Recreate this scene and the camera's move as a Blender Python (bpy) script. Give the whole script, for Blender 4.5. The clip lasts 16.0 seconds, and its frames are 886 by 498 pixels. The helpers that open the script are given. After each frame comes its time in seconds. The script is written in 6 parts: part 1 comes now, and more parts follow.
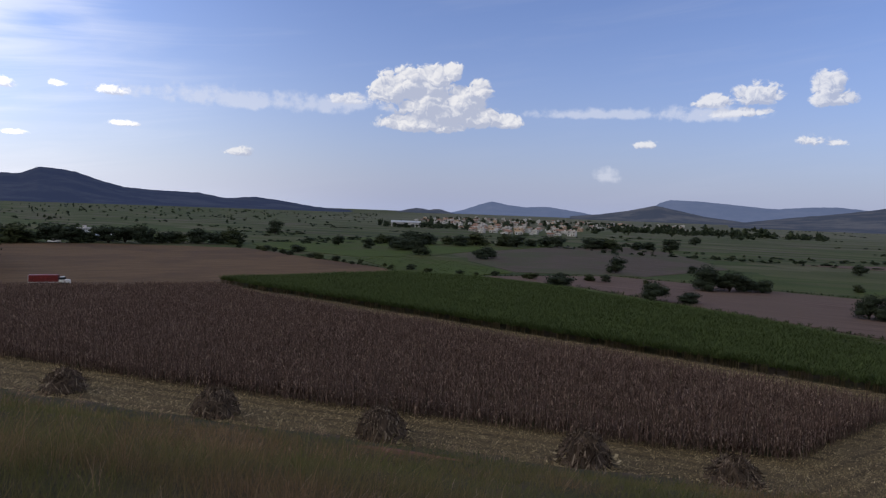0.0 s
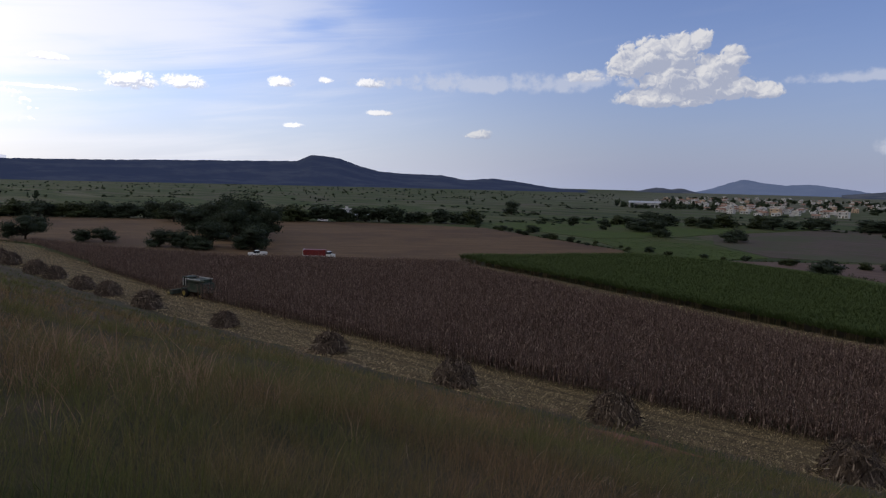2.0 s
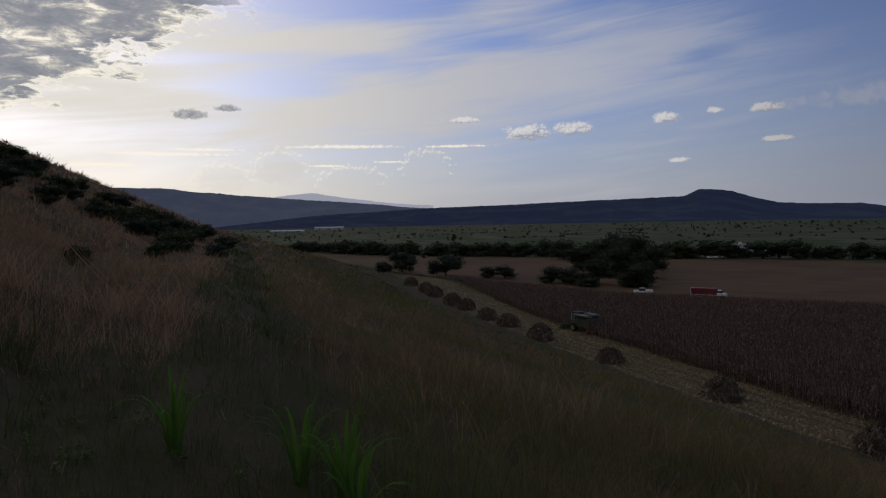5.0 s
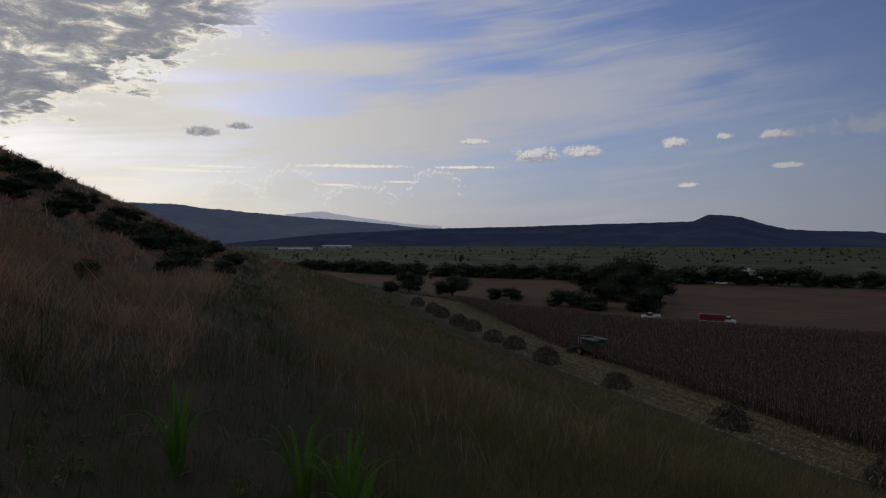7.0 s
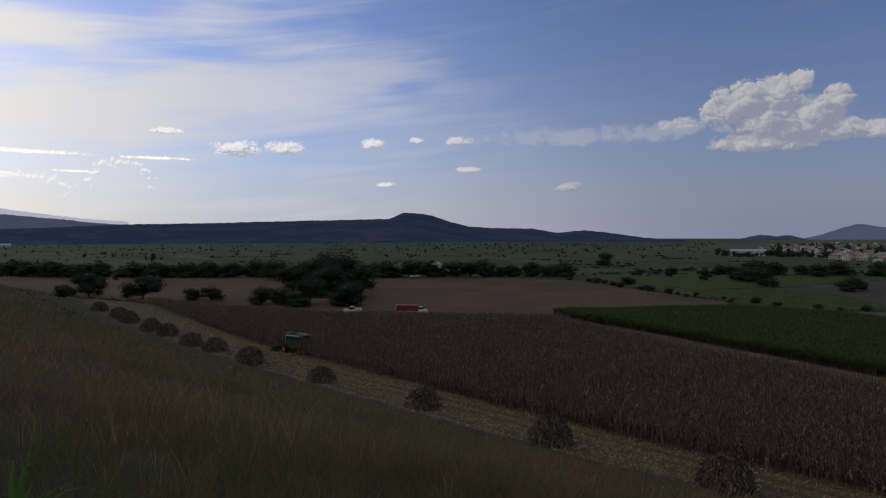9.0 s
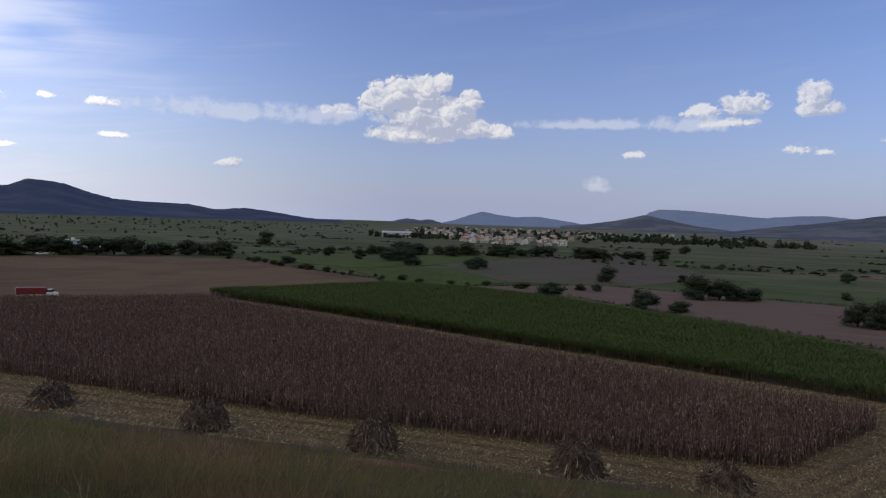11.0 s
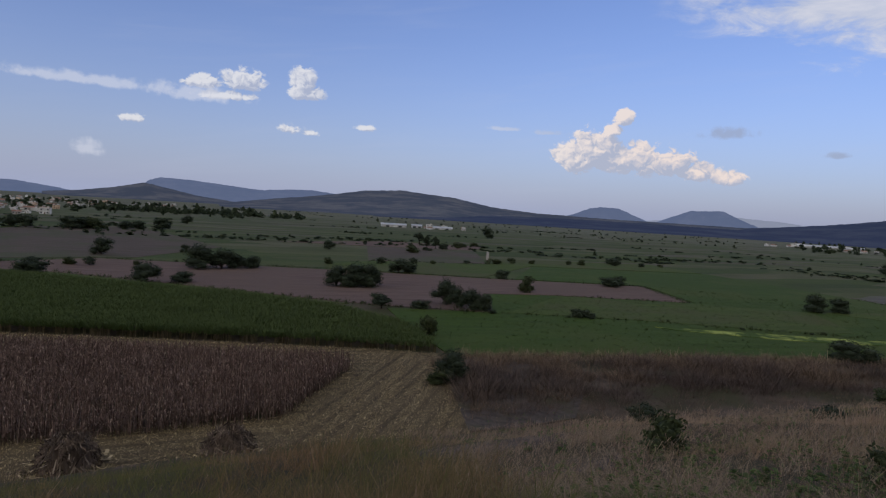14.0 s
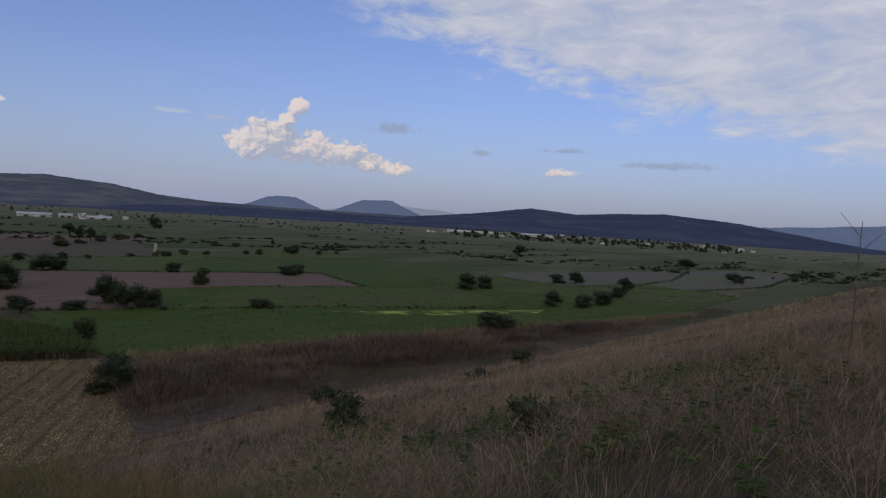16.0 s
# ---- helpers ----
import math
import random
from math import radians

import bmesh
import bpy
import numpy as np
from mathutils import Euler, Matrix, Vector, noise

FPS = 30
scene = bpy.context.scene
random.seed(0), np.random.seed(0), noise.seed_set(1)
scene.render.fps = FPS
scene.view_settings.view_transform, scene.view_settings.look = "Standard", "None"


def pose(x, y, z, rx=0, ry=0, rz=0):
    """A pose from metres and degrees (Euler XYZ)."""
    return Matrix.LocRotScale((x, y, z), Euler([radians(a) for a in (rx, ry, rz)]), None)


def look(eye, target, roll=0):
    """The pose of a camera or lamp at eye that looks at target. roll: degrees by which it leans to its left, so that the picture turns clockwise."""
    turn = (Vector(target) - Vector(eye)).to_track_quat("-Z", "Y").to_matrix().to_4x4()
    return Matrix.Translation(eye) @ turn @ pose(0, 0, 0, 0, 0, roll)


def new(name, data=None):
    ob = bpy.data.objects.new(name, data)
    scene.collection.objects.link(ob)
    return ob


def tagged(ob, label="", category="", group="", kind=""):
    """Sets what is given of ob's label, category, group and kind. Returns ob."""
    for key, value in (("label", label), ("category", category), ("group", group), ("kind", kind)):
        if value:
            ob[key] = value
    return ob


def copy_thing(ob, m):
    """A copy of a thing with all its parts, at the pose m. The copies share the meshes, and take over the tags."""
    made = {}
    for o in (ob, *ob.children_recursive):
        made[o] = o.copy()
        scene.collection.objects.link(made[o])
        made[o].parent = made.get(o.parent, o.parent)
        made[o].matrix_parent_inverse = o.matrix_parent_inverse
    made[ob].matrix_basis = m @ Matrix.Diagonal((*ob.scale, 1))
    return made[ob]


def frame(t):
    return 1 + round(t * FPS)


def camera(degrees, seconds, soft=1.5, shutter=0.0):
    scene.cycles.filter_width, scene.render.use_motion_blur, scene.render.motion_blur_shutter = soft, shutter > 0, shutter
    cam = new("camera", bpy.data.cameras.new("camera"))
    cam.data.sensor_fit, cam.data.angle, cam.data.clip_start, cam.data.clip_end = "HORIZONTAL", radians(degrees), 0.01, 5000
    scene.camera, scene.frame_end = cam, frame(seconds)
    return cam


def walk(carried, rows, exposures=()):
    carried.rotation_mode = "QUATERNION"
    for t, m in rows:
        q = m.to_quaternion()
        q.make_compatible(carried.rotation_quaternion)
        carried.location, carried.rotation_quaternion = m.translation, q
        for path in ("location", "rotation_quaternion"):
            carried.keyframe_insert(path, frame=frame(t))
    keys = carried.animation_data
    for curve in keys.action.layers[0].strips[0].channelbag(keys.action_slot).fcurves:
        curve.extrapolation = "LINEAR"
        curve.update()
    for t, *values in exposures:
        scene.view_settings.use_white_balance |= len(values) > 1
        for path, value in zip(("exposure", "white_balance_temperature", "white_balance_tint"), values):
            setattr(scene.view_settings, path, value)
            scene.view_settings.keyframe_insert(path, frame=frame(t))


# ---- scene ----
# ---- camera and walk ----
PLAN = 4 / 3  # metres to one unit of the plan
ABOVE = 17.0  # the eye over the valley floor, in units of the plan
EYE = (0.0, 0.0, ABOVE * PLAN)
cam = camera(67.9, 16.0, soft=1.25)
WALK = (  # seconds, yaw, pitch, roll
    (0.0, 4.28, -3.46, 2.10),
    (0.5, 10.55, -4.06, 1.70),
    (1.0, 16.50, -5.04, 1.81),
    (1.5, 19.47, -5.58, 1.92),
    (2.0, 24.50, -5.76, 1.42),
    (2.5, 29.33, -5.50, 0.64),
    (3.0, 35.05, -5.08, -0.04),
    (3.5, 39.90, -4.36, -0.42),
    (4.0, 46.12, -3.42, -0.46),
    (4.5, 50.90, -2.89, -1.23),
    (5.0, 57.23, -2.59, -1.10),
    (5.2, 59.10, -2.45, -1.08),
    (5.7, 62.00, -1.90, -1.20),
    (6.3, 62.40, -1.30, -0.60),
    (6.8, 59.60, -0.90, -0.10),
    (7.3, 55.58, -0.68, 0.08),
    (7.5, 54.27, -0.63, 0.11),
    (8.0, 47.16, -0.58, 0.18),
    (8.5, 39.46, -0.85, 0.18),
    (8.7, 36.63, -0.96, -0.17),
    (9.4, 26.90, -1.30, 0.40),
    (10.1, 17.00, -1.80, 1.10),
    (10.8, 7.10, -2.44, 1.98),
    (11.0, 3.53, -2.54, 1.85),
    (11.5, -6.05, -3.44, 3.70),
    (12.0, -13.02, -3.70, 3.36),
    (12.5, -24.62, -3.37, 2.38),
    (13.0, -33.63, -3.13, 2.54),
    (13.5, -37.96, -3.30, 2.20),
    (14.0, -38.01, -3.19, 3.45),
    (14.5, -41.60, -1.88, 3.69),
    (15.0, -48.96, -1.34, 3.46),
    (15.5, -59.13, -1.31, 3.61),
    (16.0, -65.54, -2.52, 3.39),
)
EXPOSURE = (  # seconds, stops
    (0.0, -0.05), (1.5, -0.15), (2.5, -0.5), (3.5, -0.95), (4.5, -1.2), (5.2, -1.31), (6.3, -1.37), (7.3, -1.43),
    (8.0, -1.36), (8.7, -1.05), (9.8, -0.45), (11.0, -0.15), (12.5, -0.12), (14.5, -0.22), (16.0, -0.36),
)
walk(cam, [(t, pose(*EYE, 90 + p, 0, y) @ pose(0, 0, 0, 0, 0, r)) for t, y, p, r in WALK], EXPOSURE)


# ---- world and sun ----
SUN_YAW, SUN_EL = 96.0, 21.0


class Nodes:
    """A small helper to write node trees as expressions."""

    def __init__(self, tree):
        self.t = tree
        tree.nodes.clear()

    def add(self, kind):
        return self.t.nodes.new(kind)

    def link(self, a, b):
        self.t.links.new(a, b)

    def put(self, socket, value):
        if hasattr(value, "is_output"):
            self.link(value, socket)
        else:
            socket.default_value = value

    def math(self, op, a, b=0.0, c=0.0, clamp=False):
        n = self.add("ShaderNodeMath")
        n.operation, n.use_clamp = op, clamp
        for s, v in zip(n.inputs, (a, b, c)):
            self.put(s, v)
        return n.outputs[0]

    def vec(self, op, a, b=(0, 0, 0)):
        n = self.add("ShaderNodeVectorMath")
        n.operation = op
        self.put(n.inputs[0], a)
        self.put(n.inputs[1], b)
        return n.outputs["Value"] if op in ("LENGTH", "DOT_PRODUCT", "DISTANCE") else n.outputs[0]

    def step(self, x, lo, hi, smooth=True):
        n = self.add("ShaderNodeMapRange")
        n.interpolation_type = "SMOOTHSTEP" if smooth else "LINEAR"
        self.put(n.inputs[0], x)
        n.inputs[1].default_value, n.inputs[2].default_value = lo, hi
        return n.outputs[0]

    def noise(self, vector, scale, detail=4.0, rough=0.5, distort=0.0):
        n = self.add("ShaderNodeTexNoise")
        self.link(vector, n.inputs["Vector"])
        n.inputs["Scale"].default_value, n.inputs["Detail"].default_value = scale, detail
        n.inputs["Roughness"].default_value, n.inputs["Distortion"].default_value = rough, distort
        return n.outputs[0]

    def mix(self, f, a, b, kind="MIX"):
        n = self.add("ShaderNodeMix")
        n.data_type, n.blend_type = "RGBA", kind
        self.put(n.inputs[0], f)
        for s, v in ((n.inputs[6], a), (n.inputs[7], b)):
            self.put(s, v if hasattr(v, "is_output") else (*v, 1.0))
        return n.outputs[2]

    def ramp(self, f, stops):
        n = self.add("ShaderNodeValToRGB")
        while len(n.color_ramp.elements) < len(stops):
            n.color_ramp.elements.new(0.5)
        for e, (p, c) in zip(n.color_ramp.elements, stops):
            e.position, e.color = p, (*c, 1.0)
        self.put(n.inputs[0], f)
        return n.outputs[0]


def build_sky():
    world = bpy.data.worlds.new("sky")
    scene.world = world
    world.use_nodes = True
    k = Nodes(world.node_tree)
    sky = k.add("ShaderNodeTexSky")
    sky.sky_type, sky.sun_disc = "NISHITA", False
    sky.sun_elevation, sky.sun_rotation = radians(SUN_EL), radians(-SUN_YAW)
    sky.air_density, sky.dust_density, sky.ozone_density = 1.0, 1.2, 2.0
    way = k.add("ShaderNodeTexCoord").outputs["Generated"]
    sep = k.add("ShaderNodeSeparateXYZ")
    k.link(way, sep.inputs[0])
    yaw = k.math("MULTIPLY", k.math("ARCTAN2", k.math("MULTIPLY", sep.outputs[0], -1.0), sep.outputs[1]), 57.2958)
    el = k.math("MULTIPLY", k.math("ARCSINE", sep.outputs[2]), 57.2958)
    comb = k.add("ShaderNodeCombineXYZ")
    k.link(yaw, comb.inputs[0])
    k.link(el, comb.inputs[1])
    p = comb.outputs[0]

    # clear sky, with the pale haze of the horizon
    west = k.step(yaw, 12, 55)
    blue = k.mix(1.0, sky.outputs[0], k.mix(west, (0.114, 0.120, 0.171), (0.135, 0.152, 0.230)), "MULTIPLY")
    haze = k.mix(k.step(yaw, 4, 44), k.mix(k.step(yaw, -80, -30), (0.36, 0.39, 0.56), (0.42, 0.47, 0.68)), (0.88, 0.93, 1.10))
    haze = k.mix(k.step(yaw, 45, 84), haze, (1.66, 1.57, 1.36))
    hazy = k.math("POWER", 2.718, k.math("MULTIPLY", k.math("MAXIMUM", el, 0.0), -0.13))
    col = k.mix(k.math("MULTIPLY", hazy, 0.88), blue, haze)

    # glow round the hidden sun
    sun_way = look((0, 0, 0), (0, 1, 0)).to_3x3() @ Vector((0, 0, -1))
    sun_way = Matrix.Rotation(radians(SUN_YAW), 3, "Z") @ Matrix.Rotation(radians(SUN_EL), 3, "X") @ sun_way
    near = k.vec("DOT_PRODUCT", k.vec("NORMALIZE", way), tuple(sun_way))
    glow = k.math("POWER", k.math("MAXIMUM", near, 0.0), 14.0)
    col = k.mix(k.math("MULTIPLY", glow, 0.75), col, (2.15, 1.92, 1.56))

    def bodies(rows, p=p):
        """How deep a direction lies in the nearest of some ovals (yaw, elevation, half sizes), flatter below."""
        nearest = None
        for a, b, w, h in rows:
            v = k.vec("MULTIPLY", k.vec("SUBTRACT", p, (a, b, 0)), (1 / w, 1 / h, 0))
            v = k.vec("SUBTRACT", k.vec("MULTIPLY", v, (1.0, 1.35, 0)), k.vec("MULTIPLY", k.vec("ABSOLUTE", v), (0, 0.35, 0)))
            d = k.vec("LENGTH", v)
            nearest = d if nearest is None else k.math("SMOOTH_MIN", nearest, d, 0.25)
        return k.math("SUBTRACT", 1.0, nearest)

    # high thin veil, strongest towards the sun: long streaks that rise away from it
    slant = k.add("ShaderNodeCombineXYZ")
    k.link(k.math("MULTIPLY", yaw, 0.050), slant.inputs[0])
    k.link(k.math("MULTIPLY", k.math("ADD", el, k.math("MULTIPLY", yaw, 0.11)), 0.27), slant.inputs[1])
    broad = k.noise(slant.outputs[0], 1.0, 3.0, 0.5, 0.4)
    fine = k.noise(k.vec("MULTIPLY", slant.outputs[0], (1.0, 2.2, 1.0)), 1.5, 8.0, 0.58, 0.9)
    veil = k.math("ADD", k.math("MULTIPLY", broad, 0.56), k.math("MULTIPLY", fine, 0.44))
    plume = k.math("MAXIMUM", bodies(((46.0, 11.0, 15.0, 4.4), (37.5, 13.6, 6.0, 2.2), (60.0, 8.5, 12.0, 4.0), (66.0, 14.6, 22.0, 1.5), (84.0, 9.5, 9.0, 2.4))), -0.5)
    gaps = k.math("MAXIMUM", bodies(((71.5, 10.9, 8.0, 1.3), (53.0, 14.6, 8.0, 1.5), (35.5, 12.4, 2.4, 1.3), (67.0, 17.6, 12.0, 1.3))), -0.3)
    veil = k.math("ADD", veil, k.math("SUBTRACT", k.math("MULTIPLY", plume, 0.20), k.math("MULTIPLY", gaps, 0.20)))
    amount = k.math("ADD", k.math("MULTIPLY", k.step(yaw, 16, 58), 0.78), 0.04)
    band = k.math("SUBTRACT", 1.0, k.step(el, 17, 40))
    veil = k.math("MULTIPLY", k.step(k.math("ADD", veil, k.math("MULTIPLY", amount, 0.15)), 0.44, 0.84), band)
    veil = k.math("MULTIPLY", veil, k.math("ADD", amount, 0.14), clamp=True)
    veil_col = k.mix(k.step(yaw, 0, 50), (0.58, 0.62, 0.78), (1.12, 1.13, 1.23))
    veil_col = k.mix(k.step(yaw, 48, 82), veil_col, (1.80, 1.70, 1.54))
    col = k.mix(veil, col, veil_col)

    # rippled cloud sheets: bright over the far right, grey before the sun
    ripple_at = k.vec("MULTIPLY", p, (0.20, 0.55, 0.0))
    ripple = k.noise(ripple_at, 1.0, 8.0, 0.62, 0.5)
    right = k.math("ADD", el, k.math("MULTIPLY", k.math("ADD", yaw, 60.0), -0.27))
    sheet = k.step(k.math("ADD", k.math("MULTIPLY", k.math("SUBTRACT", ripple, 0.5), 11.0), right), 14.8, 18.6)
    sheet = k.math("MULTIPLY", sheet, k.step(k.math("MULTIPLY", yaw, -1.0), 52, 62))
    col = k.mix(k.math("MULTIPLY", sheet, 0.86), col, k.ramp(ripple, ((0.32, (0.50, 0.57, 0.76)), (0.5, (0.64, 0.67, 0.78)), (0.66, (0.78, 0.78, 0.84)))))
    flake = k.noise(ripple_at, 2.4, 9.0, 0.66, 0.7)
    left = k.math("ADD", k.math("MULTIPLY", k.math("SUBTRACT", yaw, 82.0), 0.52), el)
    deep = k.math("ADD", k.math("ADD", k.math("MULTIPLY", k.math("SUBTRACT", ripple, 0.5), 9.0), k.math("MULTIPLY", k.math("SUBTRACT", flake, 0.5), 9.0)), left)
    sheet = k.math("MULTIPLY", k.step(deep, 12.4, 13.6), k.step(yaw, 70, 78))
    body_grey = k.ramp(k.noise(ripple_at, 1.5, 9.0, 0.68, 0.4), ((0.36, (0.46, 0.50, 0.60)), (0.50, (0.66, 0.68, 0.76)), (0.57, (1.2, 1.14, 1.06)), (0.64, (2.3, 2.15, 1.85))))
    col = k.mix(k.math("MULTIPLY", sheet, 0.95), col, k.mix(k.step(deep, 12.8, 14.4), (2.5, 2.35, 2.0), body_grey))

    # low bright lines and heads far off under the sun
    crisp = k.noise(p, 2.2, 6.0, 0.6)
    gilt = bodies(((80.0, 5.6, 5.5, 0.16), (77.0, 6.0, 3.2, 0.13), (65.6, 6.3, 5.2, 0.20), (56.0, 6.25, 3.0, 0.16), (66.8, 4.7, 2.0, 0.14), (84.5, 4.7, 3.0, 0.2), (61.5, 5.0, 1.6, 0.12)))
    gilt = k.step(k.math("ADD", gilt, k.math("MULTIPLY", k.math("SUBTRACT", crisp, 0.5), 2.0)), -0.1, 0.6)
    heads = k.math("ADD", bodies(((75.6, 3.4, 2.4, 1.5), (71.0, 4.2, 2.2, 1.9), (58.6, 4.4, 2.2, 1.7), (65.0, 3.4, 3.0, 1.4))), k.math("MULTIPLY", k.math("SUBTRACT", crisp, 0.5), 1.6))
    higher = k.math("ADD", bodies(((75.6, 3.4, 2.4, 1.5), (71.0, 4.2, 2.2, 1.9), (58.6, 4.4, 2.2, 1.7), (65.0, 3.4, 3.0, 1.4)), k.vec("ADD", p, (0.1, 0.22, 0))), k.math("MULTIPLY", k.math("SUBTRACT", k.noise(k.vec("ADD", p, (0.1, 0.22, 0)), 2.2, 6.0, 0.6), 0.5), 1.6))
    rim = k.math("MULTIPLY", k.step(heads, -0.05, 0.10), k.math("SUBTRACT", 1.0, k.step(higher, -0.15, 0.12)))
    col = k.mix(k.math("MULTIPLY", k.step(heads, 0.0, 0.3), 0.16), col, (1.40, 1.32, 1.22))
    col = k.mix(k.math("MAXIMUM", k.math("MULTIPLY", gilt, 0.65), k.math("MULTIPLY", rim, 0.32)), col, (2.5, 2.25, 1.75))

    # heaped clouds: middle (yaw, elevation) and half sizes in degrees
    great = (
        (9.3, 9.5, 1.6, 1.7), (7.9, 10.4, 1.5, 1.4), (5.6, 10.6, 1.7, 1.4), (4.0, 11.4, 0.9, 1.0), (6.3, 8.9, 2.8, 1.9), (1.8, 9.8, 1.2, 1.4), (3.2, 8.8, 1.9, 1.7),
        (4.4, 8.2, 3.4, 1.5), (6.4, 7.1, 3.4, 0.9), (1.5, 7.7, 2.1, 1.0), (-0.7, 7.5, 1.3, 0.7),
        (-52.6, 8.5, 0.8, 0.8), (-51.8, 7.6, 0.9, 0.6), (-50.5, 5.8, 2.2, 1.8), (-48.9, 5.0, 1.9, 1.5), (-52.5, 5.0, 2.2, 1.4), (-54.4, 5.0, 2.1, 1.5), (-56.6, 5.0, 1.8, 1.3), (-58.7, 4.3, 1.9, 0.9), (-60.9, 3.9, 1.3, 0.7),
    )
    middling = (
        (-20.5, 9.6, 1.6, 1.0), (-17.4, 9.2, 1.5, 0.7), (-19.4, 8.3, 2.4, 0.45), (-25.3, 9.9, 1.2, 1.3), (-25.6, 9.1, 1.4, 0.8),
    )
    small = (
        (12.7, 8.9, 2.0, 0.6), (-24.5, 6.1, 1.1, 0.5), (-26.2, 5.9, 0.9, 0.3), (-12.3, 5.8, 1.0, 0.4), (-30.8, 6.7, 0.9, 0.3),
        (-75.2, 4.5, 1.3, 0.5), (49.8, 7.1, 2.1, 0.75), (46.0, 7.3, 1.6, 0.7), (38.4, 7.8, 1.0, 0.5), (34.8, 8.2, 0.6, 0.3),
        (37.4, 4.4, 0.8, 0.28), (21.6, 4.1, 1.2, 0.5), (30.2, 5.7, 1.2, 0.3), (31.0, 8.1, 1.1, 0.5), (55.2, 8.4, 1.4, 0.3),
    )

    def billow(q):
        """Rounded heads at three sizes."""
        total = None
        for scale, share in ((0.62, 0.48), (1.5, 0.31), (3.4, 0.21)):
            v = k.add("ShaderNodeTexVoronoi")
            v.voronoi_dimensions = "2D"
            v.inputs["Scale"].default_value = scale
            k.link(q, v.inputs["Vector"])
            d = v.outputs["Distance"]
            b = k.math("MULTIPLY", k.math("SUBTRACT", 1.0, k.math("MULTIPLY", d, d)), share)
            total = b if total is None else k.math("ADD", total, b)
        return total

    def heaps(col, rows, zoom, clear, shade_step, base):
        """Lit clouds over the sky; zoom: how fine their heads are."""
        at = k.vec("MULTIPLY", p, (zoom, zoom, 0.0))
        warp = k.add("ShaderNodeTexNoise")
        k.link(at, warp.inputs["Vector"])
        warp.inputs["Scale"].default_value, warp.inputs["Detail"].default_value = 0.9, 5.0
        bent = k.vec("ADD", k.vec("MULTIPLY", at, (1.0, 1.25, 0.0)), k.vec("MULTIPLY", k.vec("SUBTRACT", warp.outputs["Color"], (0.5, 0.5, 0.5)), (2.0, 2.0, 0.0)))
        puff, puff_lit = billow(bent), billow(k.vec("ADD", bent, (0.22, 0.26, 0.0)))
        soft = k.noise(at, 0.8, 6.0, 0.6)
        body = bodies(rows)
        thick = k.math("ADD", k.math("MULTIPLY", body, 1.15), k.math("MULTIPLY", k.math("SUBTRACT", puff, 0.80), 1.5))
        thick = k.math("ADD", thick, k.math("MULTIPLY", k.math("SUBTRACT", soft, 0.5), 1.3 if zoom > 1.1 else 0.6))
        dense = k.math("MULTIPLY", k.step(thick, -0.26, clear), k.step(body, -0.6, -0.25))
        shaded = bodies(rows, k.vec("ADD", p, (0.55 * shade_step, 0.75 * shade_step, 0.0)))
        relief = k.math("ADD", k.math("ADD", base, k.math("MULTIPLY", k.math("SUBTRACT", body, shaded), 1.1)), k.math("MULTIPLY", k.math("SUBTRACT", puff, puff_lit), 2.6))
        relief = k.math("ADD", relief, k.math("MULTIPLY", k.math("SUBTRACT", soft, 0.5), 1.4))
        relief = k.math("ADD", relief, k.math("MULTIPLY", thick, -0.16), clamp=True)
        white = k.mix(k.step(k.math("MULTIPLY", yaw, -1.0), 30, 60), (0.90, 0.89, 0.91), (0.96, 0.82, 0.76))
        white = k.mix(k.step(yaw, 20, 45), white, (1.75, 1.68, 1.62))
        lit = k.mix(relief, k.mix(k.step(yaw, 20, 45), (0.48, 0.52, 0.66), (0.78, 0.80, 0.93)), white)
        return k.mix(k.math("MULTIPLY", dense, 0.94 if zoom < 0.9 else 0.82), col, lit)

    col = heaps(col, great, 0.85, 0.06, 1.0, 0.20)
    col = heaps(col, middling, 1.0, 0.20, 0.65, 0.36)
    col = heaps(col, small, 1.3, 0.42, 0.45, 0.34)

    # thin grey and white streaks drawn out along the horizon
    soft = k.noise(p, 0.8, 6.0, 0.6)
    streaks = (
        (21.0, 8.2, 11.0, 1.1), (13.5, 8.5, 5.0, 0.9), (-9.5, 8.3, 8.0, 0.6), (-60.6, 7.4, 2.2, 0.7), (-16.5, 8.2, 5.0, 0.9),
        (-75.5, 6.4, 2.6, 0.3), (-84.5, 5.4, 5.0, 0.5), (-68.5, 5.9, 1.0, 0.35), (-42.8, 7.4, 2.0, 0.25), (-46.5, 7.2, 2.0, 0.3), (-9.4, 3.2, 1.3, 1.0),
    )
    thin = bodies(streaks)
    wisp = k.step(k.math("ADD", thin, k.math("MULTIPLY", k.math("SUBTRACT", soft, 0.5), 2.6)), -0.1, 0.75)
    wisp = k.math("MULTIPLY", wisp, k.step(thin, -0.5, 0.2))
    col = k.mix(k.math("MULTIPLY", wisp, 0.5), col, k.mix(k.step(k.math("ABSOLUTE", yaw), 35, 60), (0.78, 0.80, 0.90), (0.34, 0.36, 0.45)))
    dark_spots = bodies(((78.0, 8.7, 1.6, 0.55), (75.0, 9.3, 1.1, 0.38)))
    spot = k.step(k.math("ADD", dark_spots, k.math("MULTIPLY", k.math("SUBTRACT", crisp, 0.5), 1.6)), -0.05, 0.4)
    col = k.mix(k.math("MULTIPLY", spot, 0.85), col, k.mix(k.step(crisp, 0.4, 0.62), (0.52, 0.55, 0.66), (1.0, 0.98, 0.98)))

    back = k.add("ShaderNodeBackground")
    k.link(col, back.inputs[0])
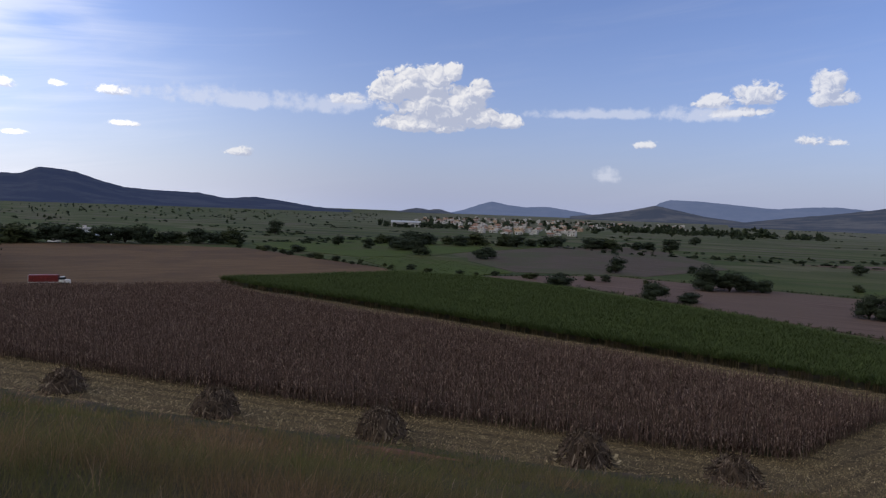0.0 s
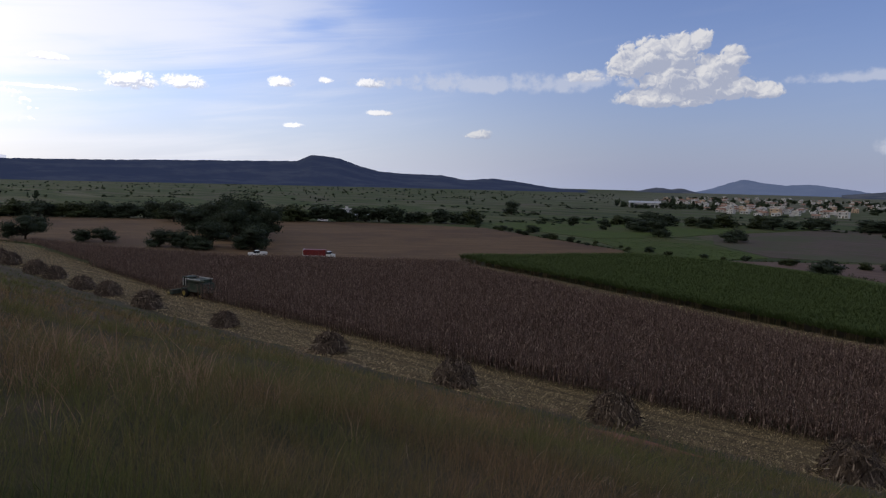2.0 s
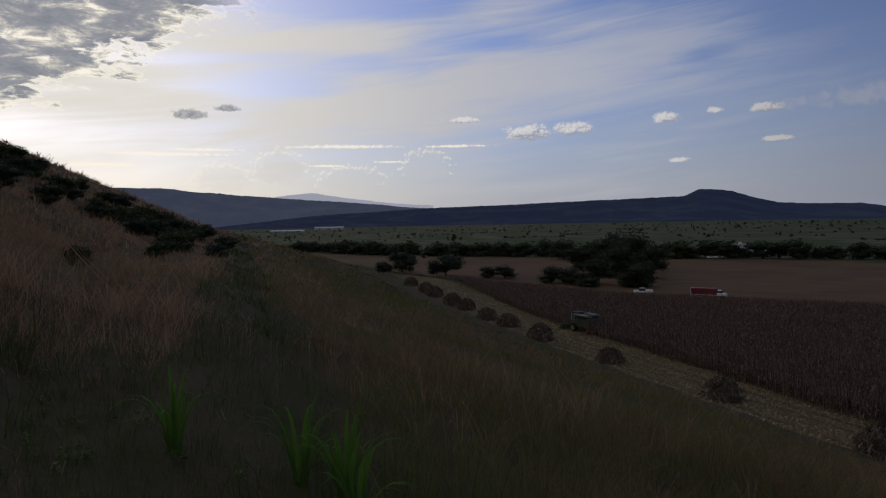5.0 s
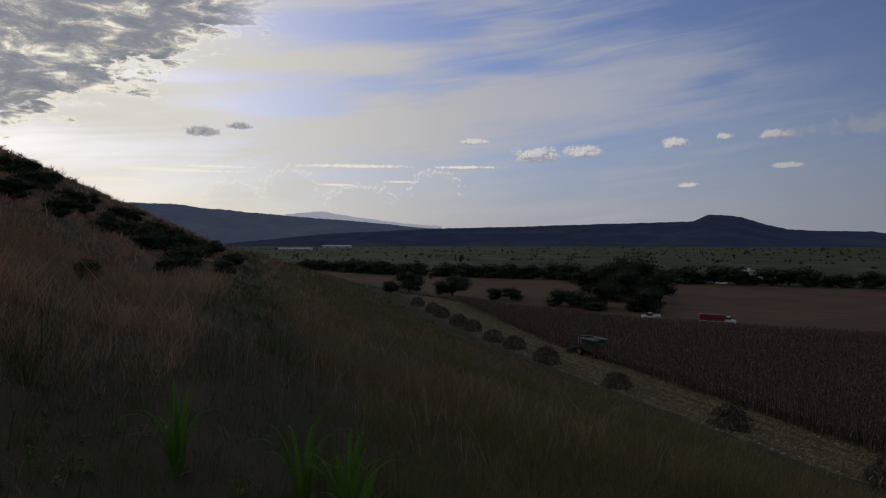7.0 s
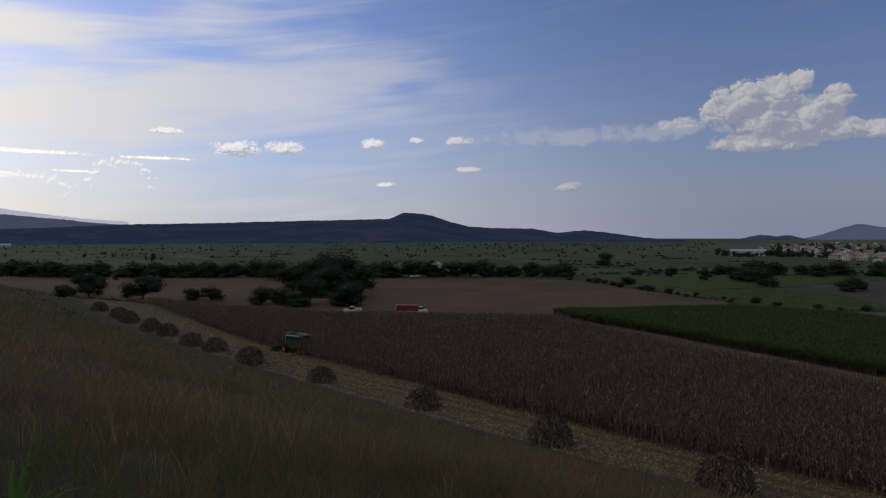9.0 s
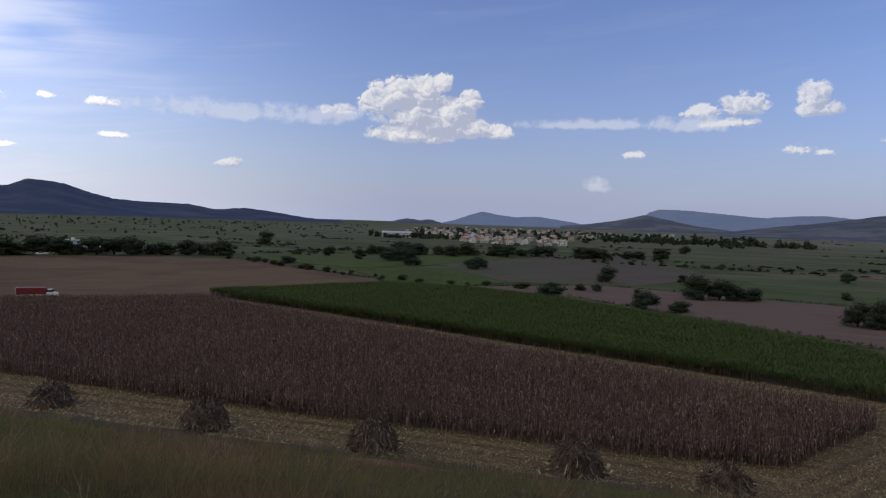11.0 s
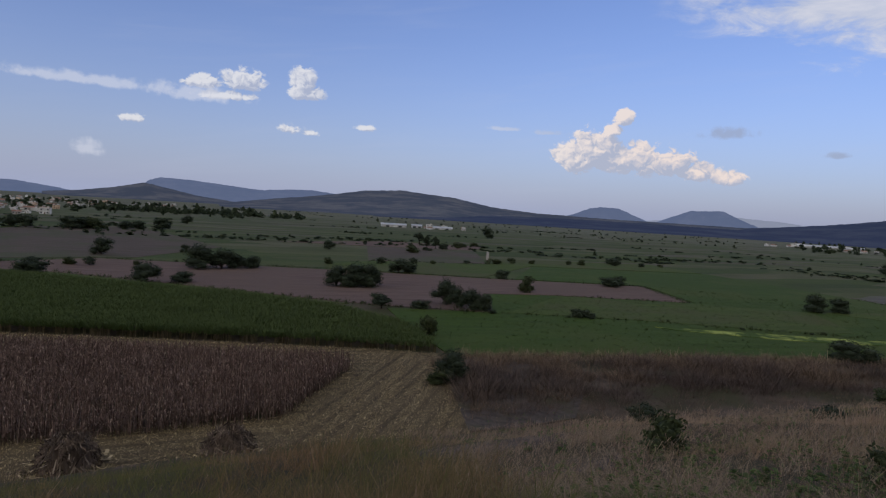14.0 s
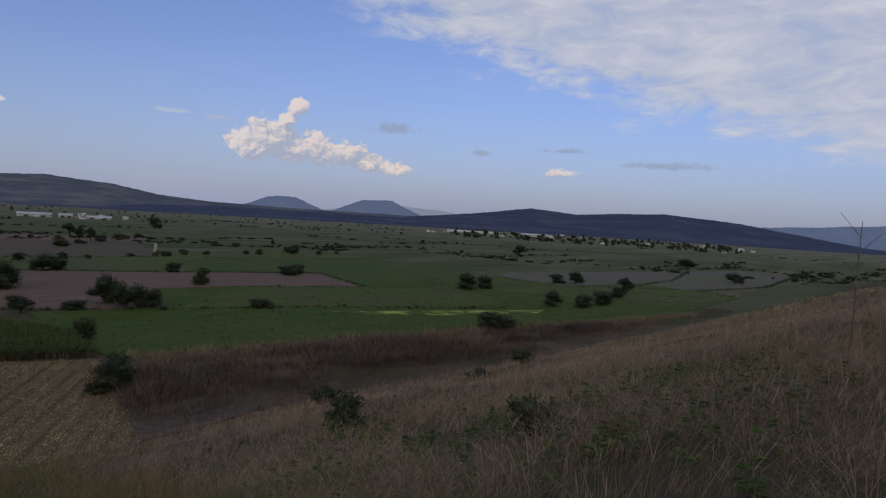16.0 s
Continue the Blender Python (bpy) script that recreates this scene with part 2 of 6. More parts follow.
    back.inputs[1].default_value = 1.0
    out = k.add("ShaderNodeOutputWorld")
    k.link(back.outputs[0], out.inputs[0])


build_sky()

sun = new("sun", bpy.data.lights.new("sun", "SUN"))
sun.data.energy, sun.data.angle, sun.data.color = 0.5, radians(14), (1.0, 0.90, 0.78)
sun.matrix_world = pose(0, 0, 300, 0, 0, SUN_YAW) @ pose(0, 0, 0, SUN_EL - 90, 0, 0)


# ---- materials ----
def material(name, build, rough=0.9, metal=0.0, spec=0.08, bump=0.0, bump_scale=8.0, sheen=False):
    """A surface whose colour build(k, place) gives, with fine relief."""
    m = bpy.data.materials.new(name)
    m.use_nodes = True
    k = Nodes(m.node_tree)
    place = k.vec("MULTIPLY", k.add("ShaderNodeNewGeometry").outputs["Position"], (1 / PLAN, 1 / PLAN, 1 / PLAN))
    b = k.add("ShaderNodeBsdfPrincipled")
    k.put(b.inputs["Base Color"], build(k, place))
    b.inputs["Roughness"].default_value, b.inputs["Metallic"].default_value = rough, metal
    b.inputs["Specular IOR Level"].default_value = spec
    if bump:
        n = k.add("ShaderNodeBump")
        n.inputs["Strength"].default_value, n.inputs["Distance"].default_value = 0.8, bump
        k.link(k.noise(place, bump_scale, 5.0, 0.6), n.inputs["Height"])
        k.link(n.outputs[0], b.inputs["Normal"])
    out = k.add("ShaderNodeOutputMaterial")
    k.link(b.outputs[0], out.inputs[0])
    return m


def island(k):
    return k.add("ShaderNodeNewGeometry").outputs["Random Per Island"]


def blades(name, stops, patch=None, patch_scale=0.12, rough=0.75, through_light=0.25):
    """Leaves and blades: each takes a colour of its own; patch: stops that take over in places."""
    m = bpy.data.materials.new(name)
    m.use_nodes = True
    k = Nodes(m.node_tree)
    place = k.vec("MULTIPLY", k.add("ShaderNodeNewGeometry").outputs["Position"], (1 / PLAN, 1 / PLAN, 1 / PLAN))
    col = k.ramp(island(k), stops)
    if patch:
        f = k.step(k.noise(k.vec("MULTIPLY", place, (1.0, 1.0, 0.3)), patch_scale, 4.0, 0.6), 0.44, 0.60)
        col = k.mix(f, col, k.ramp(island(k), patch))
    b = k.add("ShaderNodeBsdfPrincipled")
    k.link(col, b.inputs["Base Color"])
    b.inputs["Roughness"].default_value, b.inputs["Specular IOR Level"].default_value = rough, 0.15
    t = k.add("ShaderNodeBsdfTranslucent")
    k.link(col, t.inputs[0])
    mix = k.add("ShaderNodeMixShader")
    mix.inputs[0].default_value = through_light
    k.link(b.outputs[0], mix.inputs[1])
    k.link(t.outputs[0], mix.inputs[2])
    out = k.add("ShaderNodeOutputMaterial")
    k.link(mix.outputs[0], out.inputs[0])
    return m


def two_tone(a, b, scale, detail=5.0, lo=0.35, hi=0.65, c=None, c_scale=0.05):
    def build(k, place):
        col = k.mix(k.step(k.noise(place, scale, detail, 0.6), lo, hi), a, b)
        if c:
            col = k.mix(k.step(k.noise(place, c_scale, 4.0, 0.6), 0.45, 0.68), col, c)
        return col
    return build


def furrows(a, b, turn, step_m, stain=None):
    """Field colours with fine rows along a direction (degrees) and broad stains."""
    def build(k, place):
        c, s = math.cos(radians(turn)), math.sin(radians(turn))
        across = k.vec("DOT_PRODUCT", place, (-s, c, 0.0))
        along = k.vec("DOT_PRODUCT", place, (c, s, 0.0))
        comb = k.add("ShaderNodeCombineXYZ")
        k.link(k.math("MULTIPLY", along, 0.06), comb.inputs[0])
        k.link(k.math("MULTIPLY", across, 1.0 / step_m), comb.inputs[1])
        f = k.noise(comb.outputs[0], 1.0, 4.0, 0.6)
        col = k.mix(k.step(f, 0.3, 0.7), a, b)
        col = k.mix(k.math("MULTIPLY", k.step(k.noise(place, 0.9, 6.0, 0.7), 0.4, 0.7), 0.45), col, [v * 0.6 for v in a])
        if stain:
            col = k.mix(k.step(k.noise(place, 0.03, 5.0, 0.6), 0.45, 0.62), col, stain)
        return col
    return build


def far_plain(k, place):
    """Patchwork of far fields, paled by painted haze far out, with soil and grass close by."""
    c, s = math.cos(radians(-14)), math.sin(radians(-14))
    comb = k.add("ShaderNodeCombineXYZ")
    k.link(k.math("MULTIPLY", k.vec("DOT_PRODUCT", place, (c, s, 0.0)), 0.0050), comb.inputs[0])
    k.link(k.math("MULTIPLY", k.vec("DOT_PRODUCT", place, (-s, c, 0.0)), 0.0150), comb.inputs[1])
    v = k.add("ShaderNodeTexVoronoi")
    v.voronoi_dimensions, v.distance = "2D", "MINKOWSKI"
    v.inputs["Exponent"].default_value, v.inputs["Randomness"].default_value = 6.0, 0.85
    k.link(comb.outputs[0], v.inputs["Vector"])
    sep = k.add("ShaderNodeSeparateColor")
    k.link(v.outputs["Color"], sep.inputs[0])
    cells = k.ramp(sep.outputs[0], (
        (0.0, (0.044, 0.062, 0.019)), (0.22, (0.058, 0.077, 0.022)), (0.42, (0.042, 0.056, 0.019)),
        (0.60, (0.086, 0.090, 0.040)), (0.74, (0.100, 0.082, 0.060)), (0.84, (0.060, 0.073, 0.026)), (0.93, (0.115, 0.106, 0.064)), (1.0, (0.046, 0.062, 0.020))))
    grain = k.noise(place, 0.05, 8.0, 0.7)
    cells = k.mix(k.math("MULTIPLY", k.step(grain, 0.4, 0.75), 0.6), cells, (0.044, 0.054, 0.022))
    comb_rows = k.add("ShaderNodeCombineXYZ")
    k.link(k.math("MULTIPLY", k.vec("DOT_PRODUCT", place, (c, s, 0.0)), 0.004), comb_rows.inputs[0])
    k.link(k.math("MULTIPLY", k.vec("DOT_PRODUCT", place, (-s, c, 0.0)), 0.05), comb_rows.inputs[1])
    strips = k.noise(comb_rows.outputs[0], 1.0, 5.0, 0.65)
    cells = k.mix(k.math("MULTIPLY", k.step(strips, 0.52, 0.64), 0.45), cells, (0.090, 0.094, 0.042))
    cells = k.mix(k.math("MULTIPLY", k.math("SUBTRACT", 1.0, k.step(strips, 0.36, 0.44)), 0.6), cells, (0.034, 0.044, 0.020))
    soil = k.mix(k.step(k.noise(place, 1.2, 6.0, 0.65), 0.35, 0.65), (0.062, 0.047, 0.034), (0.105, 0.080, 0.058))
    grass = k.mix(k.step(k.noise(place, 0.15, 5.0, 0.6), 0.4, 0.6), soil, (0.050, 0.046, 0.022))
    dist = k.vec("LENGTH", place)
    up = k.add("ShaderNodeSeparateXYZ")
    k.link(place, up.inputs[0])
    plain = k.math("MULTIPLY", k.step(dist, 90, 170), k.math("SUBTRACT", 1.0, k.step(up.outputs[2], 0.05, 0.6)))
    turf = k.mix(k.step(k.noise(place, 0.5, 6.0, 0.65), 0.38, 0.62), (0.044, 0.040, 0.020), (0.062, 0.047, 0.028))
    grass = k.mix(k.step(up.outputs[2], 0.4, 1.5), grass, turf)
    # dry: haze painted into the colour, paling the land out towards the hills
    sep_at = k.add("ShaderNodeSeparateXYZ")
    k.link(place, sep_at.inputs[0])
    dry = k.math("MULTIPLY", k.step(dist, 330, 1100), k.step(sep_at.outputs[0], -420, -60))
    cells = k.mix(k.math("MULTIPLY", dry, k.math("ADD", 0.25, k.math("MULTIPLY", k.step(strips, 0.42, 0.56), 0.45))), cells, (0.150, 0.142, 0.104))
    return k.mix(plain, grass, cells)


def chopped(k, place):
    """Soil under a mat of chopped straw: fine pale flecks, laid in loose rows."""
    speck = k.noise(place, 13.0, 6.0, 0.75)
    clod = k.noise(place, 0.8, 6.0, 0.65)
    lying = k.mix(k.step(speck, 0.47, 0.62), (0.060, 0.045, 0.025), (0.300, 0.224, 0.112))
    block = k.step(k.vec("DOT_PRODUCT", place, (-0.9, 1.0, 0.0)), 24, 28)
    rows_a = k.math("SINE", k.math("ADD", k.math("MULTIPLY", k.vec("DOT_PRODUCT", place, (-0.63, 0.777, 0.0)), 4.2), k.math("MULTIPLY", clod, 2.2)))
    rows_b = k.math("SINE", k.math("ADD", k.math("MULTIPLY", k.vec("DOT_PRODUCT", place, (0.22, 0.975, 0.0)), 4.2), k.math("MULTIPLY", clod, 2.2)))
    rows = k.math("ADD", k.math("MULTIPLY", rows_a, k.math("SUBTRACT", 1.0, block)), k.math("MULTIPLY", rows_b, block))
    lying = k.mix(k.math("MULTIPLY", k.step(rows, 0.0, 1.0), 0.6), lying, (0.050, 0.038, 0.023))
    return k.mix(k.math("MULTIPLY", k.step(k.noise(place, 0.12, 4.0, 0.6), 0.48, 0.62), 0.3), lying, (0.130, 0.098, 0.056))


def flat(colour, vary=0.25, scale=3.0):
    return two_tone(colour, [v * (1 - vary) for v in colour], scale)


MAT = dict(
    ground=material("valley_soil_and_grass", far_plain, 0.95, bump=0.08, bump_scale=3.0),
    stubble=material("straw_litter_soil", chopped, 0.95, bump=0.10, bump_scale=5.0),
    dirt=material("grey_brown_dirt", two_tone((0.096, 0.078, 0.066), (0.052, 0.042, 0.035), 1.3, 6.0, 0.35, 0.65, (0.070, 0.062, 0.036), 0.25), 0.95, bump=0.08, bump_scale=4.0),
    stubble_far=material("cut_stubble", furrows((0.150, 0.096, 0.052), (0.104, 0.066, 0.038), 40, 2.2, (0.090, 0.058, 0.036)), 0.95, bump=0.08, bump_scale=2.0),
    ploughed=material("ploughed_soil", furrows((0.150, 0.104, 0.084), (0.104, 0.070, 0.056), -25, 1.6, (0.120, 0.084, 0.066)), 0.95, bump=0.12, bump_scale=1.5),
    ploughed_dark=material("dark_soil", furrows((0.105, 0.080, 0.064), (0.075, 0.062, 0.045), -25, 3.0, (0.070, 0.072, 0.040)), 0.95, bump=0.1, bump_scale=1.5),
    crop=material("green_crop", furrows((0.050, 0.082, 0.014), (0.036, 0.060, 0.011), -25, 2.0, (0.054, 0.074, 0.016)), 0.9, bump=0.25, bump_scale=1.2),
    crop_pale=material("pale_green_crop", furrows((0.068, 0.094, 0.020), (0.048, 0.068, 0.015), -25, 2.4, (0.066, 0.072, 0.026)), 0.9, bump=0.2, bump_scale=1.2),
    # patch of sunlight painted as bright yellow-green flecks over green crop
    crop_sunlit=material("sunlit_green_crop", two_tone((0.048, 0.080, 0.014), (0.30, 0.34, 0.080), 0.22, 6.0, 0.42, 0.60), 0.9, bump=0.15, bump_scale=1.5),
    grey_field=material("grey_stubble", furrows((0.120, 0.108, 0.092), (0.086, 0.080, 0.066), -20, 3.0, (0.090, 0.096, 0.050)), 0.95, bump=0.1, bump_scale=1.0),
    red_earth=material("bare_red_earth", two_tone((0.205, 0.088, 0.058), (0.120, 0.060, 0.040), 0.9), 0.95, bump=0.06, bump_scale=4.0),
    track=material("pale_dirt_track", two_tone((0.32, 0.27, 0.21), (0.22, 0.18, 0.13), 0.8), 0.95, bump=0.05),
    corn=blades("dry_corn_leaves", ((0.0, (0.070, 0.044, 0.035)), (0.45, (0.132, 0.085, 0.066)), (0.85, (0.215, 0.145, 0.112)), (1.0, (0.37, 0.275, 0.21))), through_light=0.1),
    cane=blades("green_cane_leaves", ((0.0, (0.054, 0.076, 0.022)), (0.6, (0.070, 0.096, 0.028)), (1.0, (0.084, 0.110, 0.036))), through_light=0.3),
    cane_stem=blades("cane_stems", ((0.0, (0.050, 0.045, 0.024)), (0.7, (0.13, 0.105, 0.060)), (1.0, (0.22, 0.17, 0.10)))),
    straw=blades("straw", ((0.0, (0.060, 0.043, 0.023)), (0.5, (0.215, 0.158, 0.078)), (1.0, (0.54, 0.42, 0.23))), through_light=0.02),
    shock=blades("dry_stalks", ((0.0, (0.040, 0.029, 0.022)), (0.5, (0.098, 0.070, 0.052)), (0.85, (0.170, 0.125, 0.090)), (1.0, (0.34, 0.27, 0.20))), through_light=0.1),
    grass=blades("slope_grass", ((0.0, (0.078, 0.086, 0.026)), (0.6, (0.124, 0.126, 0.040)), (0.92, (0.150, 0.134, 0.054)), (1.0, (0.19, 0.155, 0.085))),
                 ((0.0, (0.110, 0.078, 0.036)), (0.5, (0.175, 0.116, 0.056)), (0.85, (0.240, 0.146, 0.080)), (1.0, (0.29, 0.195, 0.115))), through_light=0.42),
    red_grass=blades("reddish_dry_grass", ((0.0, (0.205, 0.122, 0.074)), (0.5, (0.330, 0.200, 0.128)), (1.0, (0.44, 0.290, 0.190))),
                     ((0.0, (0.130, 0.090, 0.050)), (0.6, (0.235, 0.150, 0.088)), (1.0, (0.33, 0.22, 0.14))), 0.10, through_light=0.42),
    # green of the path; also painted shade on the near bank
    path_and_shade_grass=blades("low_dark_green_grass", ((0.0, (0.034, 0.047, 0.012)), (0.6, (0.056, 0.076, 0.020)), (0.93, (0.075, 0.094, 0.028)), (1.0, (0.12, 0.11, 0.05))), through_light=0.35),
    tan_grass=blades("dry_tan_grass", ((0.0, (0.215, 0.142, 0.086)), (0.5, (0.325, 0.220, 0.138)), (1.0, (0.42, 0.295, 0.195))),
                     ((0.0, (0.085, 0.092, 0.028)), (0.6, (0.150, 0.145, 0.050)), (1.0, (0.23, 0.195, 0.090))), 0.16),
    plume=blades("pinkish_seed_plumes", ((0.0, (0.16, 0.106, 0.070)), (0.5, (0.27, 0.185, 0.125)), (1.0, (0.38, 0.28, 0.20))), through_light=0.45),
    thatch=blades("matted_dry_grass", ((0.0, (0.110, 0.078, 0.048)), (0.5, (0.200, 0.148, 0.090)), (1.0, (0.34, 0.26, 0.17)))),
    weeds=blades("brown_weeds", ((0.0, (0.050, 0.036, 0.028)), (0.6, (0.096, 0.068, 0.053)), (1.0, (0.165, 0.122, 0.096))),
                 ((0.0, (0.078, 0.053, 0.034)), (0.6, (0.160, 0.108, 0.070)), (1.0, (0.26, 0.185, 0.12))), 0.10),
    lush=blades("lush_green_blades", ((0.0, (0.045, 0.105, 0.015)), (0.7, (0.090, 0.180, 0.028)), (1.0, (0.16, 0.26, 0.06))), through_light=0.4),
    forb=blades("small_green_leaves", ((0.0, (0.034, 0.062, 0.014)), (0.7, (0.072, 0.118, 0.024)), (1.0, (0.12, 0.165, 0.045))), through_light=0.3),
    leaf=blades("tree_leaves", ((0.0, (0.024, 0.032, 0.019)), (0.6, (0.032, 0.043, 0.024)), (1.0, (0.046, 0.059, 0.032))), through_light=0.2),
    leaf_far=blades("far_tree_leaves", ((0.0, (0.022, 0.032, 0.018)), (0.6, (0.036, 0.050, 0.026)), (1.0, (0.056, 0.070, 0.036))), through_light=0.2),
    leaf_olive=blades("olive_leaves", ((0.0, (0.022, 0.030, 0.012)), (0.6, (0.048, 0.060, 0.024)), (1.0, (0.085, 0.095, 0.042))), through_light=0.2),
    bark=material("bark", two_tone((0.060, 0.048, 0.038), (0.030, 0.024, 0.019), 6.0), 0.95, bump=0.02, bump_scale=10.0),
    red_paint=material("worn_red_paint", two_tone((0.20, 0.022, 0.020), (0.14, 0.020, 0.018), 2.0), 0.5, spec=0.4),
    white_paint=material("white_paint", two_tone((0.78, 0.77, 0.74), (0.62, 0.60, 0.56), 2.5), 0.45, spec=0.4),
    green_paint=material("dusty_green_paint", two_tone((0.030, 0.050, 0.036), (0.075, 0.074, 0.060), 1.5), 0.8, spec=0.2),
    pale_metal=material("pale_sheet_metal", two_tone((0.56, 0.56, 0.55), (0.42, 0.42, 0.41), 1.5), 0.45, metal=0.3),
    yellow_paint=material("yellow_paint", two_tone((0.26, 0.20, 0.05), (0.17, 0.13, 0.05), 2.0), 0.5),
    rubber=material("rubber", flat((0.025, 0.024, 0.023)), 0.85),
    glass=material("dark_window_glass", flat((0.03, 0.035, 0.04), 0.1), 0.08, spec=0.6),
    dark=material("dark_metal", flat((0.05, 0.05, 0.05)), 0.6, metal=0.4),
    wall_white=material("whitewashed_wall", two_tone((0.58, 0.57, 0.55), (0.36, 0.34, 0.32), 0.35), 0.9),
    wall_ochre=material("ochre_wall", two_tone((0.52, 0.38, 0.26), (0.40, 0.28, 0.19), 0.35), 0.9),
    wall_grey=material("bare_block_wall", two_tone((0.36, 0.33, 0.30), (0.25, 0.23, 0.21), 0.35), 0.95),
    roof_tile=material("terracotta_roof", two_tone((0.30, 0.17, 0.12), (0.20, 0.12, 0.09), 0.6), 0.9),
    roof_pale=material("pale_flat_roof", two_tone((0.58, 0.54, 0.50), (0.44, 0.40, 0.37), 0.4), 0.9),
    window=material("house_window", flat((0.05, 0.055, 0.06)), 0.2, spec=0.5),
    wood=material("weathered_wood", two_tone((0.17, 0.13, 0.10), (0.10, 0.075, 0.055), 8.0), 0.9),
)


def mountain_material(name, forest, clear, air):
    """Wooded slopes with clearings; air: haze of the far air between, put in as emission."""
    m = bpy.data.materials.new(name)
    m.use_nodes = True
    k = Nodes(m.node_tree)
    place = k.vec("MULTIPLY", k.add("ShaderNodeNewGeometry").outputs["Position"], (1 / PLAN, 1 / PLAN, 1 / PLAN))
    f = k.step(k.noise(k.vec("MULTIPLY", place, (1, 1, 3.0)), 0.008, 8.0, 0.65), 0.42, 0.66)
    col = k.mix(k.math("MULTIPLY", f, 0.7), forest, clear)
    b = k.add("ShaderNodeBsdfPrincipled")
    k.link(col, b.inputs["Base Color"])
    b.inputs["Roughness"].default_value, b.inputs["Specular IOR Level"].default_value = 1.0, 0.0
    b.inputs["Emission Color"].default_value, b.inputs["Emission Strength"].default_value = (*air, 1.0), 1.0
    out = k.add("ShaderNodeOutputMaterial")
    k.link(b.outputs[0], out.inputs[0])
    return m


# ---- mesh helpers ----
def quick_mesh(name, verts, faces, mat):
    """A mesh from arrays: verts (n, 3), faces (m, 3 or 4)."""
    verts, faces = np.asarray(verts, np.float32), np.asarray(faces, np.int32)
    me = bpy.data.meshes.new(name)
    n, k = faces.shape
    me.vertices.add(len(verts))
    me.vertices.foreach_set("co", verts.ravel())
    me.loops.add(n * k)
    me.loops.foreach_set("vertex_index", faces.ravel())
    me.polygons.add(n)
    me.polygons.foreach_set("loop_start", np.arange(0, n * k, k, dtype=np.int32))
    me.update(calc_edges=True)
    me.validate()
    me.materials.append(mat)
    return me


def part(name, bm, mat, parent=None, label="", smooth=False):
    """Link a bmesh as one mesh object under a thing or a part."""
    me = bpy.data.meshes.new(name)
    bm.to_mesh(me)
    bm.free()
    me.materials.append(mat)
    if smooth:
        for p in me.polygons:
            p.use_smooth = True
    ob = new(name, me)
    if parent:
        ob.parent = parent
    if label:
        ob["label"] = label
    return ob


def part_mesh(name, me, parent, label=""):
    ob = new(name, me)
    ob.parent = parent
    if label:
        ob["label"] = label
    return ob


def box(bm, x0, x1, y0, y1, z0, z1, bevel=0.0, taper=1.0, slide=0.0):
    """A box; its top is taper times as long in x and slid along x."""
    r = bmesh.ops.create_cube(bm, size=1.0)["verts"]
    cx, cy = (x0 + x1) / 2, (y0 + y1) / 2
    for v in r:
        top = v.co.z > 0
        v.co = Vector((cx + v.co.x * (x1 - x0) * (taper if top else 1) + (slide if top else 0), cy + v.co.y * (y1 - y0), z0 if not top else z1))
    if bevel:
        edges = list({e for v in r for e in v.link_edges})
        bmesh.ops.bevel(bm, geom=edges, offset=bevel, segments=2, affect="EDGES")
    return bm


def tube(bm, a, b, r0, r1=None, seg=10):
    """A tapered tube from a to b."""
    a, b = Vector(a), Vector(b)
    m = look(a, b) @ Matrix.Translation((0, 0, -(b - a).length / 2)) @ pose(0, 0, 0, 180, 0, 0)
    bmesh.ops.create_cone(bm, cap_ends=True, segments=seg, radius1=r0, radius2=r0 if r1 is None else r1, depth=(b - a).length, matrix=m)
    return bm


def wheel(parent, x, y, z, r, w, rim_mat):
    """A wheel on a y axle: tyre and rim."""
    bm = bmesh.new()
    tube(bm, (x, y - w / 2, z), (x, y + w / 2, z), r, seg=24)
    bmesh.ops.bevel(bm, geom=bm.edges[:], offset=min(0.05, w * 0.2), segments=1, affect="EDGES")
    tyre = part("wheel", bm, MAT["rubber"], parent)
    bm = bmesh.new()
    tube(bm, (x, y - w / 2 - 0.01, z), (x, y + w / 2 + 0.01, z), r * 0.55, seg=16)
    part("rim", bm, rim_mat, tyre)


def scattered(template, faces, places, turns, sizes, leans=None, stretch=None):
    """Copies of a small template (v, 3) at places (n, 3), turned about z, scaled and leaned, as one set of arrays."""
    n, v = len(places), len(template)
    c, s = np.cos(turns)[:, None], np.sin(turns)[:, None]
    t = template[None] * sizes[:, None, None]
    if stretch is not None:
        t = t * np.stack([stretch, stretch, np.ones(n)], 1)[:, None]
    x, y, z = t[..., 0], t[..., 1], t[..., 2]
    out = np.stack([c * x - s * y, s * x + c * y, z], -1)
    if leans is not None:
        out[..., :2] += leans[:, None, :] * (z[..., None] / np.maximum(sizes, 1e-6)[:, None, None]) ** 1.6 * sizes[:, None, None]
    out += places[:, None, :]
    f = faces[None] + (np.arange(n) * v)[:, None, None]
    return out.reshape(-1, 3), f.reshape(-1, faces.shape[1])


def joined(sets):
    """Several (verts, faces) as one."""
    at, vs, fs = 0, [], []
    for v, f in sets:
        vs.append(v)
        fs.append(f + at)
        at += len(v)
    return np.concatenate(vs), np.concatenate(fs)


def repeat(ob, m):
    """A copy of a thing at the pose m, whatever the size that the first one took."""
    return copy_thing(ob, m @ Matrix.Diagonal([1 / q for q in ob.scale] + [1]))


